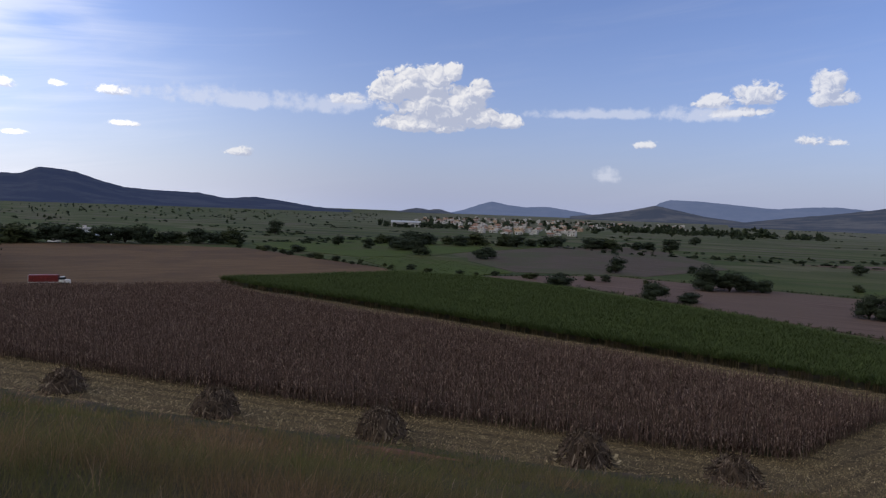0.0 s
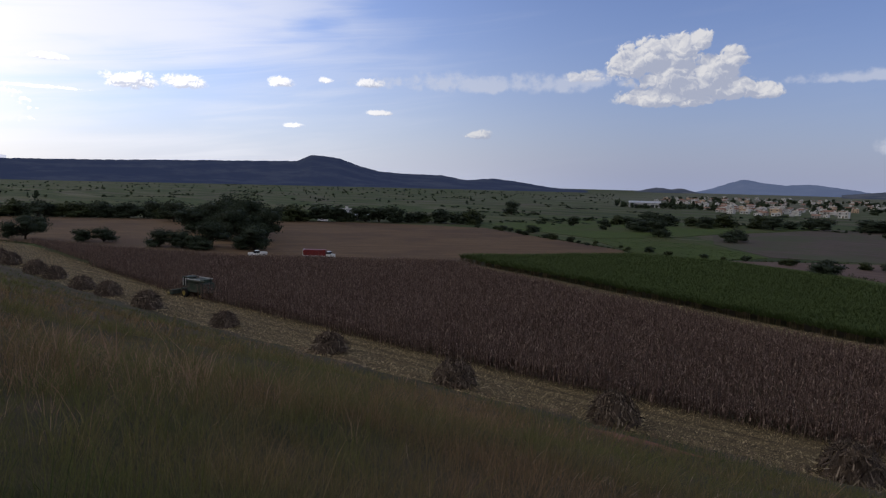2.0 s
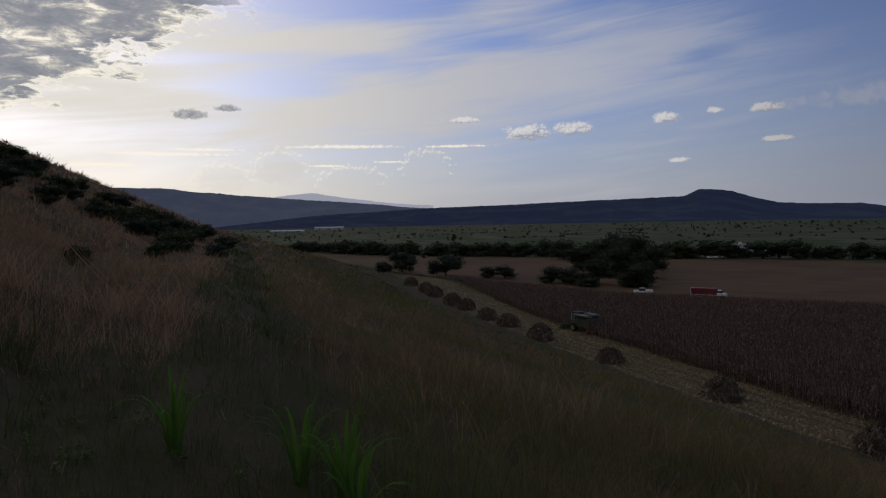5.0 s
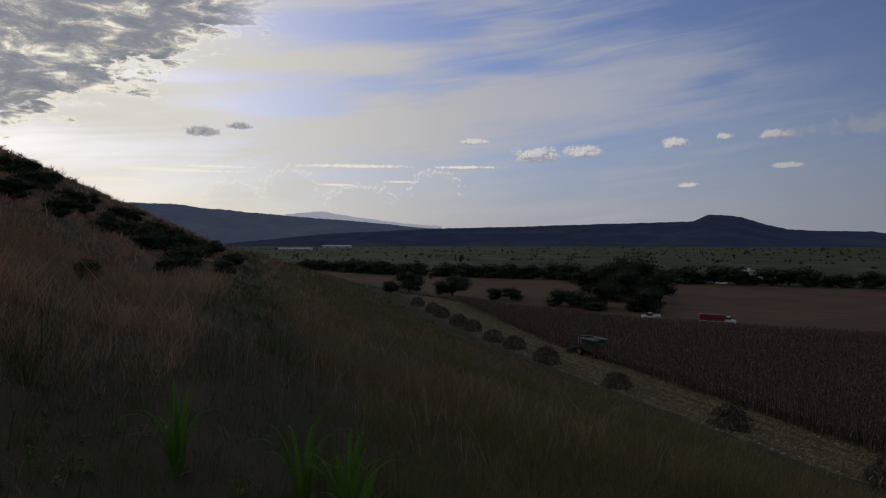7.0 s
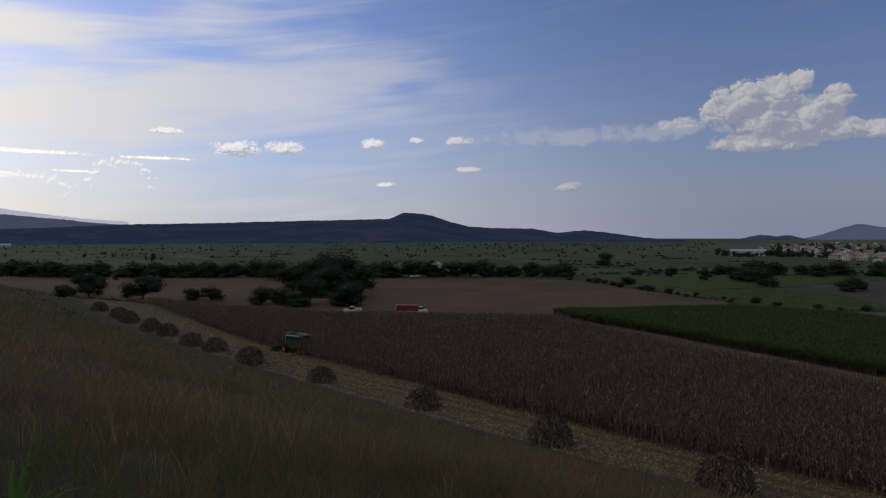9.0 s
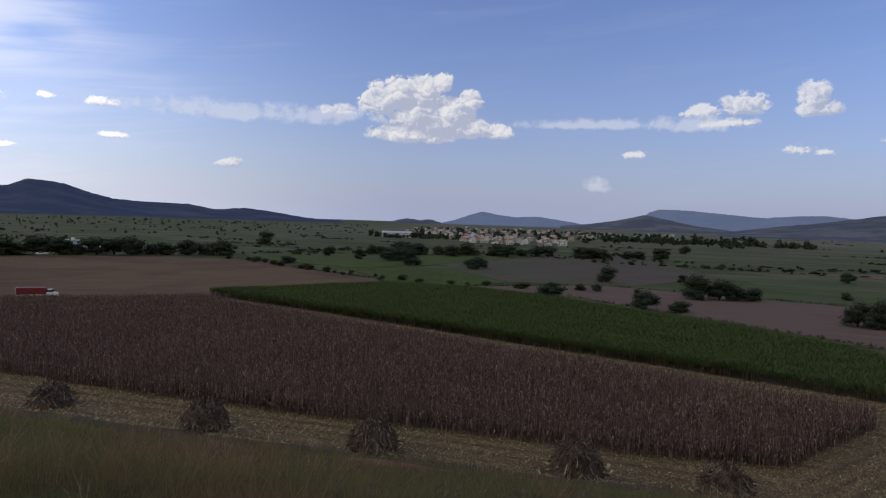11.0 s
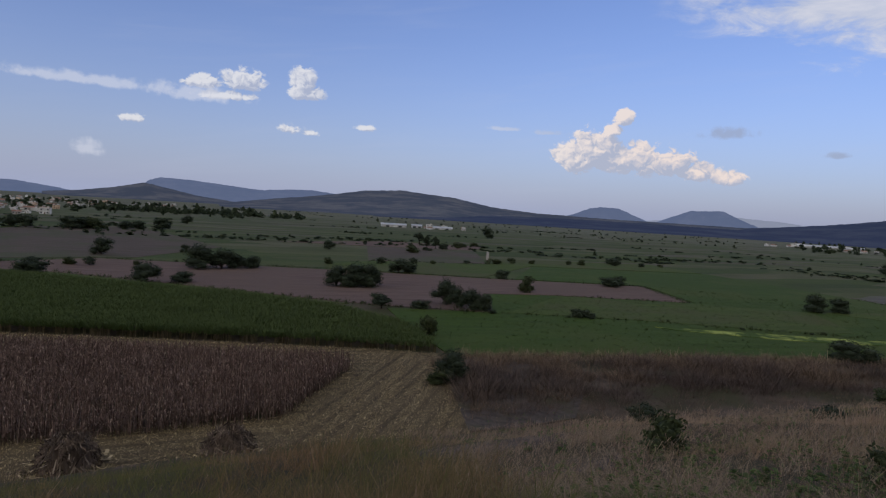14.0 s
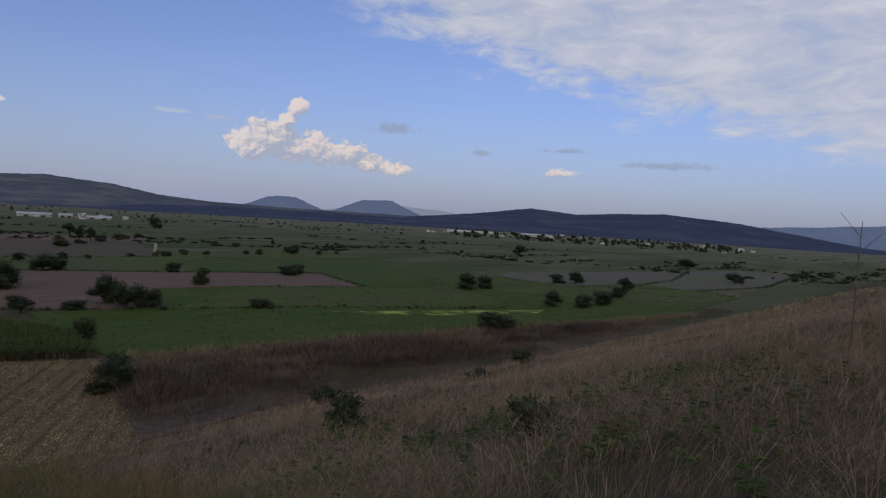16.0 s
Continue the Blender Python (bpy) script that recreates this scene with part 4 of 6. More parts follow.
def cane_field():
    rng = np.random.default_rng(12)
    tufts = [blade_tuft(rng, 6, 0.34, 0.042, 0.55, 0.8, True) for _ in range(5)]
    x, y = strewn(rng, CANE, 5.2)
    wave = np.where(x > 30, 1.72 - (x - 30) * 0.022, 1.72) + 0.05 * np.sin(x * 0.3 + np.sin(y * 0.2)) * np.sin(y * 0.27)
    sets, pick = [], rng.integers(0, 5, len(x))
    for i, (t, f) in enumerate(tufts):
        m = pick == i
        n = m.sum()
        # leafy tops over the bare stems
        t2 = t * (1, 1, 0.5) + (0, 0, 0.5)
        sets.append(scattered(t2, f, np.stack([x[m], y[m], np.zeros(n)], 1), rng.uniform(0, 6.283, n), wave[m] * rng.normal(1.0, 0.03, n), rng.normal(0, 0.05, (n, 2))))
    stuff("cane_field", sets, MAT["cane"], "dense tall green sugar cane leaves", "cane field")
    front = CANE[:9]
    px, py = [], []
    for (x0, y0), (x1, y1) in zip(front, front[1:]):
        n = int(math.hypot(x1 - x0, y1 - y0) * 26)
        u, deep = rng.uniform(0, 1, n), rng.uniform(0, 1.2, n)
        px.append(x0 + (x1 - x0) * u + deep * 0.5)
        py.append(y0 + (y1 - y0) * u + deep * 0.8)
    px, py = np.concatenate(px), np.concatenate(py)
    stem = np.array([(-0.022, 0, 0), (0.022, 0, 0), (0.016, 0, 0.62), (-0.016, 0, 0.62), (0, -0.022, 0), (0, 0.022, 0), (0, 0.016, 0.62), (0, -0.016, 0.62)])
    faces = np.array([(0, 1, 2, 3), (4, 5, 6, 7)])
    keep = np.sin(px * 2.1) + 0.6 * np.sin(px * 5.3 + 1) + rng.normal(0, 0.4, len(px)) > -0.2
    px, py = px[keep], py[keep]
    stuff("cane_stems", [scattered(stem, faces, np.stack([px, py, np.zeros(len(px))], 1), rng.uniform(0, 6.283, len(px)), rng.normal(1.5, 0.12, len(px)), rng.normal(0, 0.05, (len(px), 2)))],
          MAT["cane_stem"], "bare tan cane stems along the field edge", "cane stems")


def straw_litter():
    """Chopped straw, thick near the camera, in the windrows that the harvester left."""
    rng = np.random.default_rng(13)

    def rows(x, y):
        block = y - 0.9 * x < 26
        across = np.where(block, x * 0.75 - y * 0.66, x * 0.22 + y * 0.97)
        return (x > -160) & (y < 104) & (rng.uniform(0, 1, len(x)) < np.clip(1.3 + x / 90, 0.18, 1)) & (np.sin(across * np.where(block, 2.2, 3.0)) * np.where(block, 1.2, 0.8) + rng.normal(0, 0.6, len(x)) > -0.1)

    x, y = strewn(rng, STUBBLE, 150.0, rows)
    x, y = x + rng.normal(0, 0.45, len(x)), y + rng.normal(0, 0.3, len(y))
    n = len(x)
    t = np.array([(-0.5, -0.13, 0.0), (-0.4, 0.13, 0.06), (0.5, 0.10, 0.34), (0.4, -0.10, 0.26)])
    f = np.array([(0, 1, 2, 3)])
    stuff("straw_litter", [scattered(t, f, np.stack([x, y, rng.uniform(0.03, 0.14, n)], 1), rng.uniform(0, 6.283, n), rng.gamma(4, 0.024, n).clip(0.04, 0.26) * np.clip(1 - x / 120, 1, 1.8))],
          MAT["straw"], "chopped pale maize straw lying on the cut strip", "straw")


def in_view(x, y):
    bearing = np.degrees(np.arctan2(-x, y))
    return (bearing > -106) & (bearing < 103)


def slope_grass():
    rng = np.random.default_rng(14)
    green, tan, red, low = [], [], [], []
    for r0, r1, per, wide, tall, blades_n in ((3.0, 7, 90, 0.0042, 0.46, 7), (7, 16, 40, 0.0075, 0.46, 7), (16, 36, 12.0, 0.019, 0.42, 5), (36, 100, 2.8, 0.046, 0.44, 5), (100, 240, 0.4, 0.11, 0.7, 6)):
        tufts = [blade_tuft(rng, blades_n, 0.34, wide, 0.95, 0.25, r0 > 10) for _ in range(4)]
        n = int(3.1416 * (r1 * r1 - r0 * r0) * per)
        r, a = np.sqrt(rng.uniform(r0 * r0, r1 * r1, n)), rng.uniform(0, 6.283, n)
        x, y = r * np.cos(a), r * np.sin(a)
        d = foot(x) - y
        keep = in_view(x, y) & (d > np.where(x > 36, -9.0, -0.6)) & (x > -235) & (x < 150)
        bench = (d > 43.5) & (d < 47.5) & (x < -12)
        keep &= ~bench | (rng.uniform(0, 1, n) < 0.8)
        bare = ((x + 4.2) ** 2 / 9 + (y - 33.2) ** 2 / 2.2 < 1) | ((x - 16.5) ** 2 / 11 + (y - 17) ** 2 / 9 < 1) | ((x - 11.6) ** 2 / 3 + (y - 9.6) ** 2 / 2 < 1)
        keep &= ~bare | (rng.uniform(0, 1, n) < 0.12)
        x, y, d = x[keep], y[keep], d[keep]
        n = len(x)
        patchy = np.sin(x * 0.31 + np.sin(y * 0.23) * 2) * np.sin(y * 0.37 + 1) * 0.3 + 1
        lower = np.clip(d / 16, 0.32, 1.0)
        h = rng.gamma(9, tall / 9, n).clip(0.2, 1.3) * patchy * lower
        beside = 0.267 * x + 0.964 * y
        h = np.where((beside > -1.0) & (beside < 1.3) & (x < -5), h * 0.8, h)
        h = np.where((beside < -0.6) & (x > -11) & (x < 0), h * 0.95, h)
        tangle = (x > 0.6 * y + 3) & (x - 0.45 * y < 9.5) & (y > -1.5) & (y < 17)
        h = np.where(tangle, h * rng.uniform(0.3, 0.7, n), h)
        h = np.where(d > 48, h * 1.15, h)
        far_off = np.hypot(x, y)
        h = np.where(x > 0.6 * y + 4, h * np.clip(0.46 + (far_off - 6) * 0.03, 0.46, 0.70), h)
        blend = rng.normal(0, 1.0, n)
        right = x > 0.60 * y + 4 + blend * 1.5
        beside = 0.267 * x + 0.964 * y + 0.25 * np.sin(x * 0.5)
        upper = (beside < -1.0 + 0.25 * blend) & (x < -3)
        # near bank: its shade is put in as the darker grass colour
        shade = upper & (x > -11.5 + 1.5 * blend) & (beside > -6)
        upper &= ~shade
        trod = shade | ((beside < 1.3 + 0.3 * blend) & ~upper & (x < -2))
        upper |= (beside > 1.8 + 0.5 * blend) & (beside < 8 + blend) & (x < -9 + 2 * blend) & (rng.uniform(0, 1, n) < 0.30)
        trod |= (d < 12 + 3 * blend) & (x < 34) & (rng.uniform(0, 1, n) < 0.6)
        right &= (x * x + y * y > 110 + 30 * blend) | (rng.uniform(0, 1, n) < 0.45)
        kind_of = np.where(right, 1, np.where(upper, 2, np.where(trod, 3, 0)))
        pick = rng.integers(0, 4, n)
        sway = np.where(right, 0.34, 0.16)
        lean = np.stack([rng.normal(0, 1.0, n) * sway + np.where(right, 0.28, 0.1), rng.normal(0, 1.0, n) * sway + np.where(right, -0.55, 0.0)], 1)
        z = land(x, y) - 0.03
        for i, (t, f) in enumerate(tufts):
            for which, sets in enumerate((green, tan, red, low)):
                m = (pick == i) & (kind_of == which)
                if m.any():
                    k = m.sum()
                    sets.append(scattered(t, f, np.stack([x[m], y[m], z[m]], 1), rng.uniform(0, 6.283, k), h[m], lean[m]))
    stuff("hillside_grass", green, MAT["grass"], "dense green and reddish grass on the hillside", "grass")
    stuff("reddish_grass", red, MAT["red_grass"], "dry reddish tan grass on the upper hillside", "grass")
    stuff("path_and_shade_grass", low, MAT["path_and_shade_grass"], "short dark green grass along the level path, its dark colour also painting shade on the near bank", "grass")
    stuff("dry_grass", tan, MAT["tan_grass"], "dry tan and pinkish feathery grass on the bank", "grass")


def brown_weeds():
    """Tall dry weeds of mixed height over the fallow band, thinning out at its borders, with pale grass behind them."""
    rng = np.random.default_rng(15)
    tufts = [blade_tuft(rng, 9, 0.6, 0.018, 1.25, 0.25, True) for _ in range(4)]
    x, y = strewn(rng, WEEDS, 7.0, lambda x, y: (x < 165))
    x, y = x + rng.normal(0, 0.9, len(x)), y + rng.normal(0, 0.9, len(y))
    along = np.sin(x * 0.5 + np.sin(y * 0.4)) * np.sin(y * 0.7) + 0.6 * np.sin(x * 0.17 + 1.0)
    dirt = np.clip((52 - x) / 12, 0, 1)
    keep = (along + rng.normal(0, 0.5, len(x)) > -0.8 + dirt * 0.7) & (y > foot(x) - 2.5)
    x, y, along = x[keep], y[keep], along[keep]
    n, pick, sets = len(x), rng.integers(0, 4, len(x)), []
    behind = np.interp(x, [49, 58, 81, 100, 124, 147], [59.5, 55, 44, 34, 20, 9]) - y
    back = np.clip((y - foot(x)) / 9, 0.28, 1.0) * np.clip(0.5 + behind / 7, 0.5, 1.0)
    h = rng.gamma(7, 1.05 / 7, n).clip(0.3, 2.0) * (1 + 0.3 * along) * back
    for i, (t, f) in enumerate(tufts):
        m = pick == i
        sets.append(scattered(t, f, np.stack([x[m], y[m], land(x[m], y[m]) - 0.02], 1), rng.uniform(0, 6.283, m.sum()), h[m].clip(0.15, 2.4), rng.normal(0, 0.14, (m.sum(), 2))))
    stuff("brown_weeds", sets, MAT["weeds"], "tall dry reddish brown weeds on fallow land", "weeds")
    edge = np.array([(49, 59.5), (58, 55), (81, 44), (100, 34), (124, 20), (147, 9)], float)
    n = 2600
    x = rng.uniform(50, 147, n)
    y = np.interp(x, edge[:, 0], edge[:, 1]) + rng.normal(-0.2, 1.1, n)
    t, f = blade_tuft(rng, 9, 0.5, 0.02, 0.7, 0.4, True)
    stuff("pale_grass", [scattered(t, f, np.stack([x, y, np.zeros(n)], 1), rng.uniform(0, 6.283, n), rng.gamma(9, 0.75 / 9, n))],
          MAT["thatch"], "line of pale dry grass behind the weeds", "grass")


LINES = (((71, 88), (98.3, 68.5), (114.6, 52), (124, 42)), ((92, 150), (116.3, 132), (153, 108), (134, 81), (108.5, 99)), ((-3, 170.5), (33, 186.5), (85, 157)), ((20, 155), (43, 124), (61, 98.5), (76, 85)),
         ((-62, 210), (-29, 181), (-22, 161)), ((-4, 157), (16, 143), (30, 125), (43.5, 111.5), (54, 97), (56, 79), (51, 66)), ((214, 11.5), (255, -8), (390, -30)), ((201, 31), (254, 22), (320, 22)), ((124, 22), (100, 36), (81, 46), (50, 60)), ((203, 1), (213, 12), (200, 31), (185, 47), (198, 71)), ((112, 181), (151, 168), (172, 190)),
         ((-152, 101.5), (-260, 100.5)), ((-51, 124), (-75, 111), (-90, 103.5), (-113, 99.5), (-150, 101)))


def field_edges():
    """Rank grass and weeds along the borders of the fields."""
    rng = np.random.default_rng(16)
    px, py = [], []
    for line in LINES:
        for (x0, y0), (x1, y1) in zip(line, line[1:]):
            n = int(math.hypot(x1 - x0, y1 - y0) * 3)
            t = rng.uniform(0, 1, n)
            px.append(x0 + (x1 - x0) * t + rng.normal(0, 0.6, n))
            py.append(y0 + (y1 - y0) * t + rng.normal(0, 0.6, n))
    px, py = np.concatenate(px), np.concatenate(py)
    t, f = blade_tuft(rng, 8, 0.5, 0.07, 0.8, 0.4, True)
    n = len(px)
    stuff("border_weeds", [scattered(t, f, np.stack([px, py, np.zeros(n)], 1), rng.uniform(0, 6.283, n), rng.gamma(5, 0.08, n) + 0.15)],
          MAT["leaf_olive"], "rank dark weeds along field borders", "weeds")


def low_crops():
    """Tufts of the low green crops, standing in their fields."""
    rng = np.random.default_rng(17)
    sets = []
    for poly, per in ((((52, 62), (81, 46), (100, 36), (124, 22), (150, 11), (203, 0), (200, 30), (185, 47), (156, 106), (135, 79), (108, 98), (95, 104), (77.5, 83), (62, 93), (56, 78)), 0.8),
                      (((-21, 162), (-3.5, 157), (16, 143), (30, 125), (43, 112), (58, 100), (42, 124), (19, 155), (-4, 171), (6, 183), (-23, 237), (-44, 210), (-28, 181)), 1.0)):
        x, y = strewn(rng, poly, per * 0.6)
        n = len(x)
        t, f = blade_tuft(rng, 6, 1.2, 0.13, 1.8, 0.5, True)
        sets.append(scattered(t, f, np.stack([x, y, np.full(n, 0.06)], 1), rng.uniform(0, 6.283, n), rng.normal(0.30, 0.06, n).clip(0.15, 0.5)))
    stuff("low_crop", sets, MAT["cane"], "low leafy green crop plants", "crop")


def low_forbs():
    """Small leafy green plants between the dry grass of the bank and beside the path."""
    rng = np.random.default_rng(18)
    px, py = [], []
    for cx, cy, spread, n in ((9, 3.2, 1.8, 70), (12, 6.5, 2.2, 80), (16, 9.5, 2.6, 80), (7.2, 4.6, 1.2, 60), (8.4, 0.8, 1.3, 60), (10.5, 0.5, 1.6, 50), (21, 15, 3, 44), (27, 22, 4, 50), (31, 28, 4, 50), (-6, -0.6, 1.2, 30), (-8, -0.4, 1.5, 30), (-10, -0.6, 1.8, 40), (-6.4, 0.8, 0.8, 12), (38, 36, 3, 60)):
        px.append(rng.normal(cx, spread, n))
        py.append(rng.normal(cy, spread * 0.7, n))
    px, py = np.concatenate(px), np.concatenate(py)
    ok = np.hypot(px, py) > 4
    px, py = px[ok], py[ok]
    vs, fs = [], []
    for i in range(16):
        a, u = rng.uniform(0, 6.283), rng.uniform(0.15, 1.0)
        d = np.array([math.cos(a), math.sin(a), 0.0])
        side = np.array([-d[1], d[0], 0.0])
        at0 = np.array([0, 0, u * 0.8]) + d * 0.05
        k = len(vs)
        vs += [at0, at0 + d * 0.2 + side * 0.1 + (0, 0, 0.08), at0 + d * 0.42 + (0, 0, 0.02), at0 + d * 0.2 - side * 0.1 + (0, 0, 0.08)]
        fs.append((k, k + 1, k + 2, k + 3))
    n = len(px)
    stuff("low_forbs", [scattered(np.array(vs), np.array(fs), np.stack([px, py, land(px, py)], 1), rng.uniform(0, 6.283, n), rng.uniform(0.16, 0.46, n) * np.where(px < 0, 0.42, 0.8), rng.normal(0, 0.1, (n, 2)))],
          MAT["forb"], "small leafy green plants among dry grass", "weeds")


def plumes():
    """Thin stalks with feathery seed heads standing over the grass, and matted dry grass below them."""
    rng = np.random.default_rng(19)

    def stalk(width, head):
        vs, fs = [], []
        for i in range(5):
            a, h = rng.uniform(0, 6.283), rng.uniform(0.7, 1.0)
            base = np.array([rng.normal(0, 0.16), rng.normal(0, 0.16), 0.0])
            top = base + np.array([math.cos(a) * 0.16, math.sin(a) * 0.16, h * 0.78])
            end = top + np.array([math.cos(a) * 0.16 + 0.06, math.sin(a) * 0.16, h * 0.20])
            side = np.array([-math.sin(a), math.cos(a), 0.0])
            k = len(vs)
            vs += [base - side * width, base + side * width, top + side * width, top - side * width]
            vs += [top - side * width, top + side * head, end + side * width, end - side * head]
            fs += [(k, k + 1, k + 2, k + 3), (k + 4, k + 5, k + 6, k + 7)]
        return np.array(vs), np.array(fs)

    sets, red_sets, mats = [], [], []
    for r0, r1, per, width, head in ((4, 10, 7, 0.0012, 0.006), (10, 22, 6, 0.002, 0.011), (22, 60, 2.0, 0.005, 0.022)):
        n = int(3.1416 * (r1 * r1 - r0 * r0) * per)
        r, a = np.sqrt(rng.uniform(r0 * r0, r1 * r1, n)), rng.uniform(0, 6.283, n)
        x, y = r * np.cos(a), r * np.sin(a)
        d = foot(x) - y
        zone = (x > 0.62 * y + 3) | ((d > 47.2) & (x < -5)) | (rng.uniform(0, 1, n) < 0.10 + 0.25 * (np.sin(x * 0.22 + 1) * np.sin(y * 0.2) > 0.35))
        keep = in_view(x, y) & (d > 1) & zone & (np.sin(x * 0.4 + y * 0.2) + rng.normal(0, 0.7, n) > -0.6)
        x, y = x[keep], y[keep]
        n = len(x)
        for i in range(3):
            t, f = stalk(width, head)
            for hill_side, into in ((False, sets), (True, red_sets)):
                m = (np.arange(n) % 3 == i) & ((x < -4) == hill_side)
                if m.any():
                    into.append(scattered(t, f, np.stack([x[m], y[m], land(x[m], y[m])], 1), rng.uniform(-0.8, 0.8, m.sum()), rng.normal(0.56, 0.10, m.sum()).clip(0.3, 0.9), np.stack([rng.normal(0.16, 0.1, m.sum()), rng.normal(0, 0.1, m.sum())], 1)))
        if r0 < 20:
            n = int(3.1416 * (r1 * r1 - r0 * r0) * (60 if r0 < 8 else 14))
            r, a = np.sqrt(rng.uniform(r0 * r0, r1 * r1, n)), rng.uniform(0, 6.283, n)
            x, y = r * np.cos(a), r * np.sin(a)
            keep = in_view(x, y) & (x > 0.7 * y + 2) & (np.sin(x * 0.9) * np.sin(y * 1.1 + 1) + rng.normal(0, 0.4, n) > -0.1)
            x, y = x[keep], y[keep]
            t, f = blade_tuft(rng, 8, 0.3, 0.007 if r0 < 8 else 0.015, 3.2, 0.4)
            mats.append(scattered(t, f, np.stack([x, y, land(x, y) + 0.02], 1), rng.uniform(0, 6.283, len(x)), rng.normal(0.26, 0.06, len(x)).clip(0.12, 0.45)))
    stuff("hillside_plumes", red_sets, MAT["red_grass"], "reddish dry grass heads on the upper hillside", "grass")
    stuff("seed_plumes", sets, MAT["plume"], "thin stalks with pinkish feathery seed heads", "grass")
    stuff("matted_grass", mats, MAT["thatch"], "matted dry grass lying on the bank", "grass")


plumes()
low_forbs()
field_edges()
low_crops()
corn_field()
cane_field()
straw_litter()
slope_grass()
brown_weeds()


# ---- trees and bushes ----
def round_body():
    """A ball of 54 quads, from a cube with three steps a side."""
    at, vs, fs = {}, [], []
    for axis in range(3):
        for end in (0, 3):
            for i in range(3):
                for j in range(3):
                    quad = []
                    for p, q in ((i, j), (i + 1, j), (i + 1, j + 1), (i, j + 1)):
                        key = [p, q]
                        key.insert(axis, end)
                        if tuple(key) not in at:
                            at[tuple(key)] = len(vs)
                            vs.append(np.array(key) / 1.5 - 1.0)
                        quad.append(at[tuple(key)])
                    fs.append(quad if (end == 3) == (axis != 1) else quad[::-1])
    ball = np.array(vs)
    return ball / np.linalg.norm(ball, axis=1, keepdims=True), np.array(fs)


def leaf_cloud(rng, bodies, count, size, inner=0.0):
    """Leaves as small bent quads over uneven bodies (centre, radii)."""
    share = np.array([b[1][0] * b[1][2] for b in bodies])
    pick = rng.choice(len(bodies), count, p=share / share.sum())
    c, r = np.array([b[0] for b in bodies])[pick], np.array([b[1] for b in bodies])[pick]
    d = rng.normal(0, 1, (count, 3))
    d /= np.linalg.norm(d, axis=1, keepdims=True)
    lump = 1 + 0.22 * np.sin(d[:, 0] * 5 + c[:, 0] * 3) * np.sin(d[:, 1] * 6 + c[:, 2]) + 0.15 * np.sin(d[:, 2] * 9)
    p = c + d * r * (rng.uniform(0.45, 1.04, count) ** 0.6 * lump)[:, None]
    a, b = rng.normal(0, 1, (count, 3)), rng.normal(0, 1, (count, 3))
    a /= np.linalg.norm(a, axis=1, keepdims=True)
    b -= (b * a).sum(1, keepdims=True) * a
    b /= np.linalg.norm(b, axis=1, keepdims=True)
    s = (rng.uniform(0.5, 1.2, count) * size)[:, None]
    v = np.stack([p - a * s, p + b * s * 0.5, p + a * s, p - b * s * 0.5], 1).reshape(-1, 3)
    sets = [(v, np.arange(count * 4).reshape(-1, 4))]
    if inner:
        # the dense shaded inside of the crown
        ball, ends = round_body()
        for c, r in bodies:
            lumps = 1 + rng.normal(0, 0.10, (len(ball), 1))
            sets.append((np.array(c) + ball * np.array(r) * inner * lumps, ends))
    return joined(sets)


def make_tree(name, label, seed, kind, leaf, leaves=1500, size=0.052):
    """A tree of unit height: tapered trunk with limbs, and a crown of many small leaves."""
    rng = np.random.default_rng(seed)
    thing = tagged(new(name), label, "tree" if name == "tree" else "bush")
    bm = bmesh.new()
    fork = {"round": 0.10, "wide": 0.16, "tall": 0.18, "bush": 0.06}[kind]
    tube(bm, (0, 0, -0.06), (0.01, 0.02, fork), 0.045, 0.032, 8)
    bodies = []
    reach = {"round": 0.42, "wide": 0.62, "tall": 0.27, "bush": 0.5}[kind]
    count = {"round": 11, "wide": 13, "tall": 9, "bush": 10}[kind]
    for i in range(count):
        a = 6.283 * i / count + rng.uniform(-0.4, 0.4)
        q = rng.uniform(0.25, 0.85)
        end = Vector((math.cos(a) * reach * q, math.sin(a) * reach * q, rng.uniform(0.15, 0.72) if kind != "bush" else rng.uniform(0.18, 0.66)))
        if kind == "tall":
            end.z = 0.35 + 0.5 * i / count
        mid = Vector((end.x * 0.4, end.y * 0.4, (fork + end.z) / 2))
        tube(bm, (0.01, 0.02, fork - 0.02), mid, 0.022, 0.015, 6)
        tube(bm, mid, end, 0.015, 0.006, 6)
        w = rng.uniform(0.20, 0.31) * (0.8 if kind == "tall" else 1.0)
        bodies.append(((end.x, end.y, end.z), (w, w, w * rng.uniform(0.62, 0.9))))
    bodies.append(((0, 0, 0.72 if kind != "bush" else 0.55), (reach * 0.62, reach * 0.62, 0.28)))
    part("trunk", bm, MAT["bark"], thing)
    v, f = leaf_cloud(rng, bodies, leaves, size, 0.58)
    lo = v[:, 2].max()
    v[:, 2] *= 1.0 / lo
    part_mesh("crown", quick_mesh("crown", v, f, leaf), thing)
    return thing


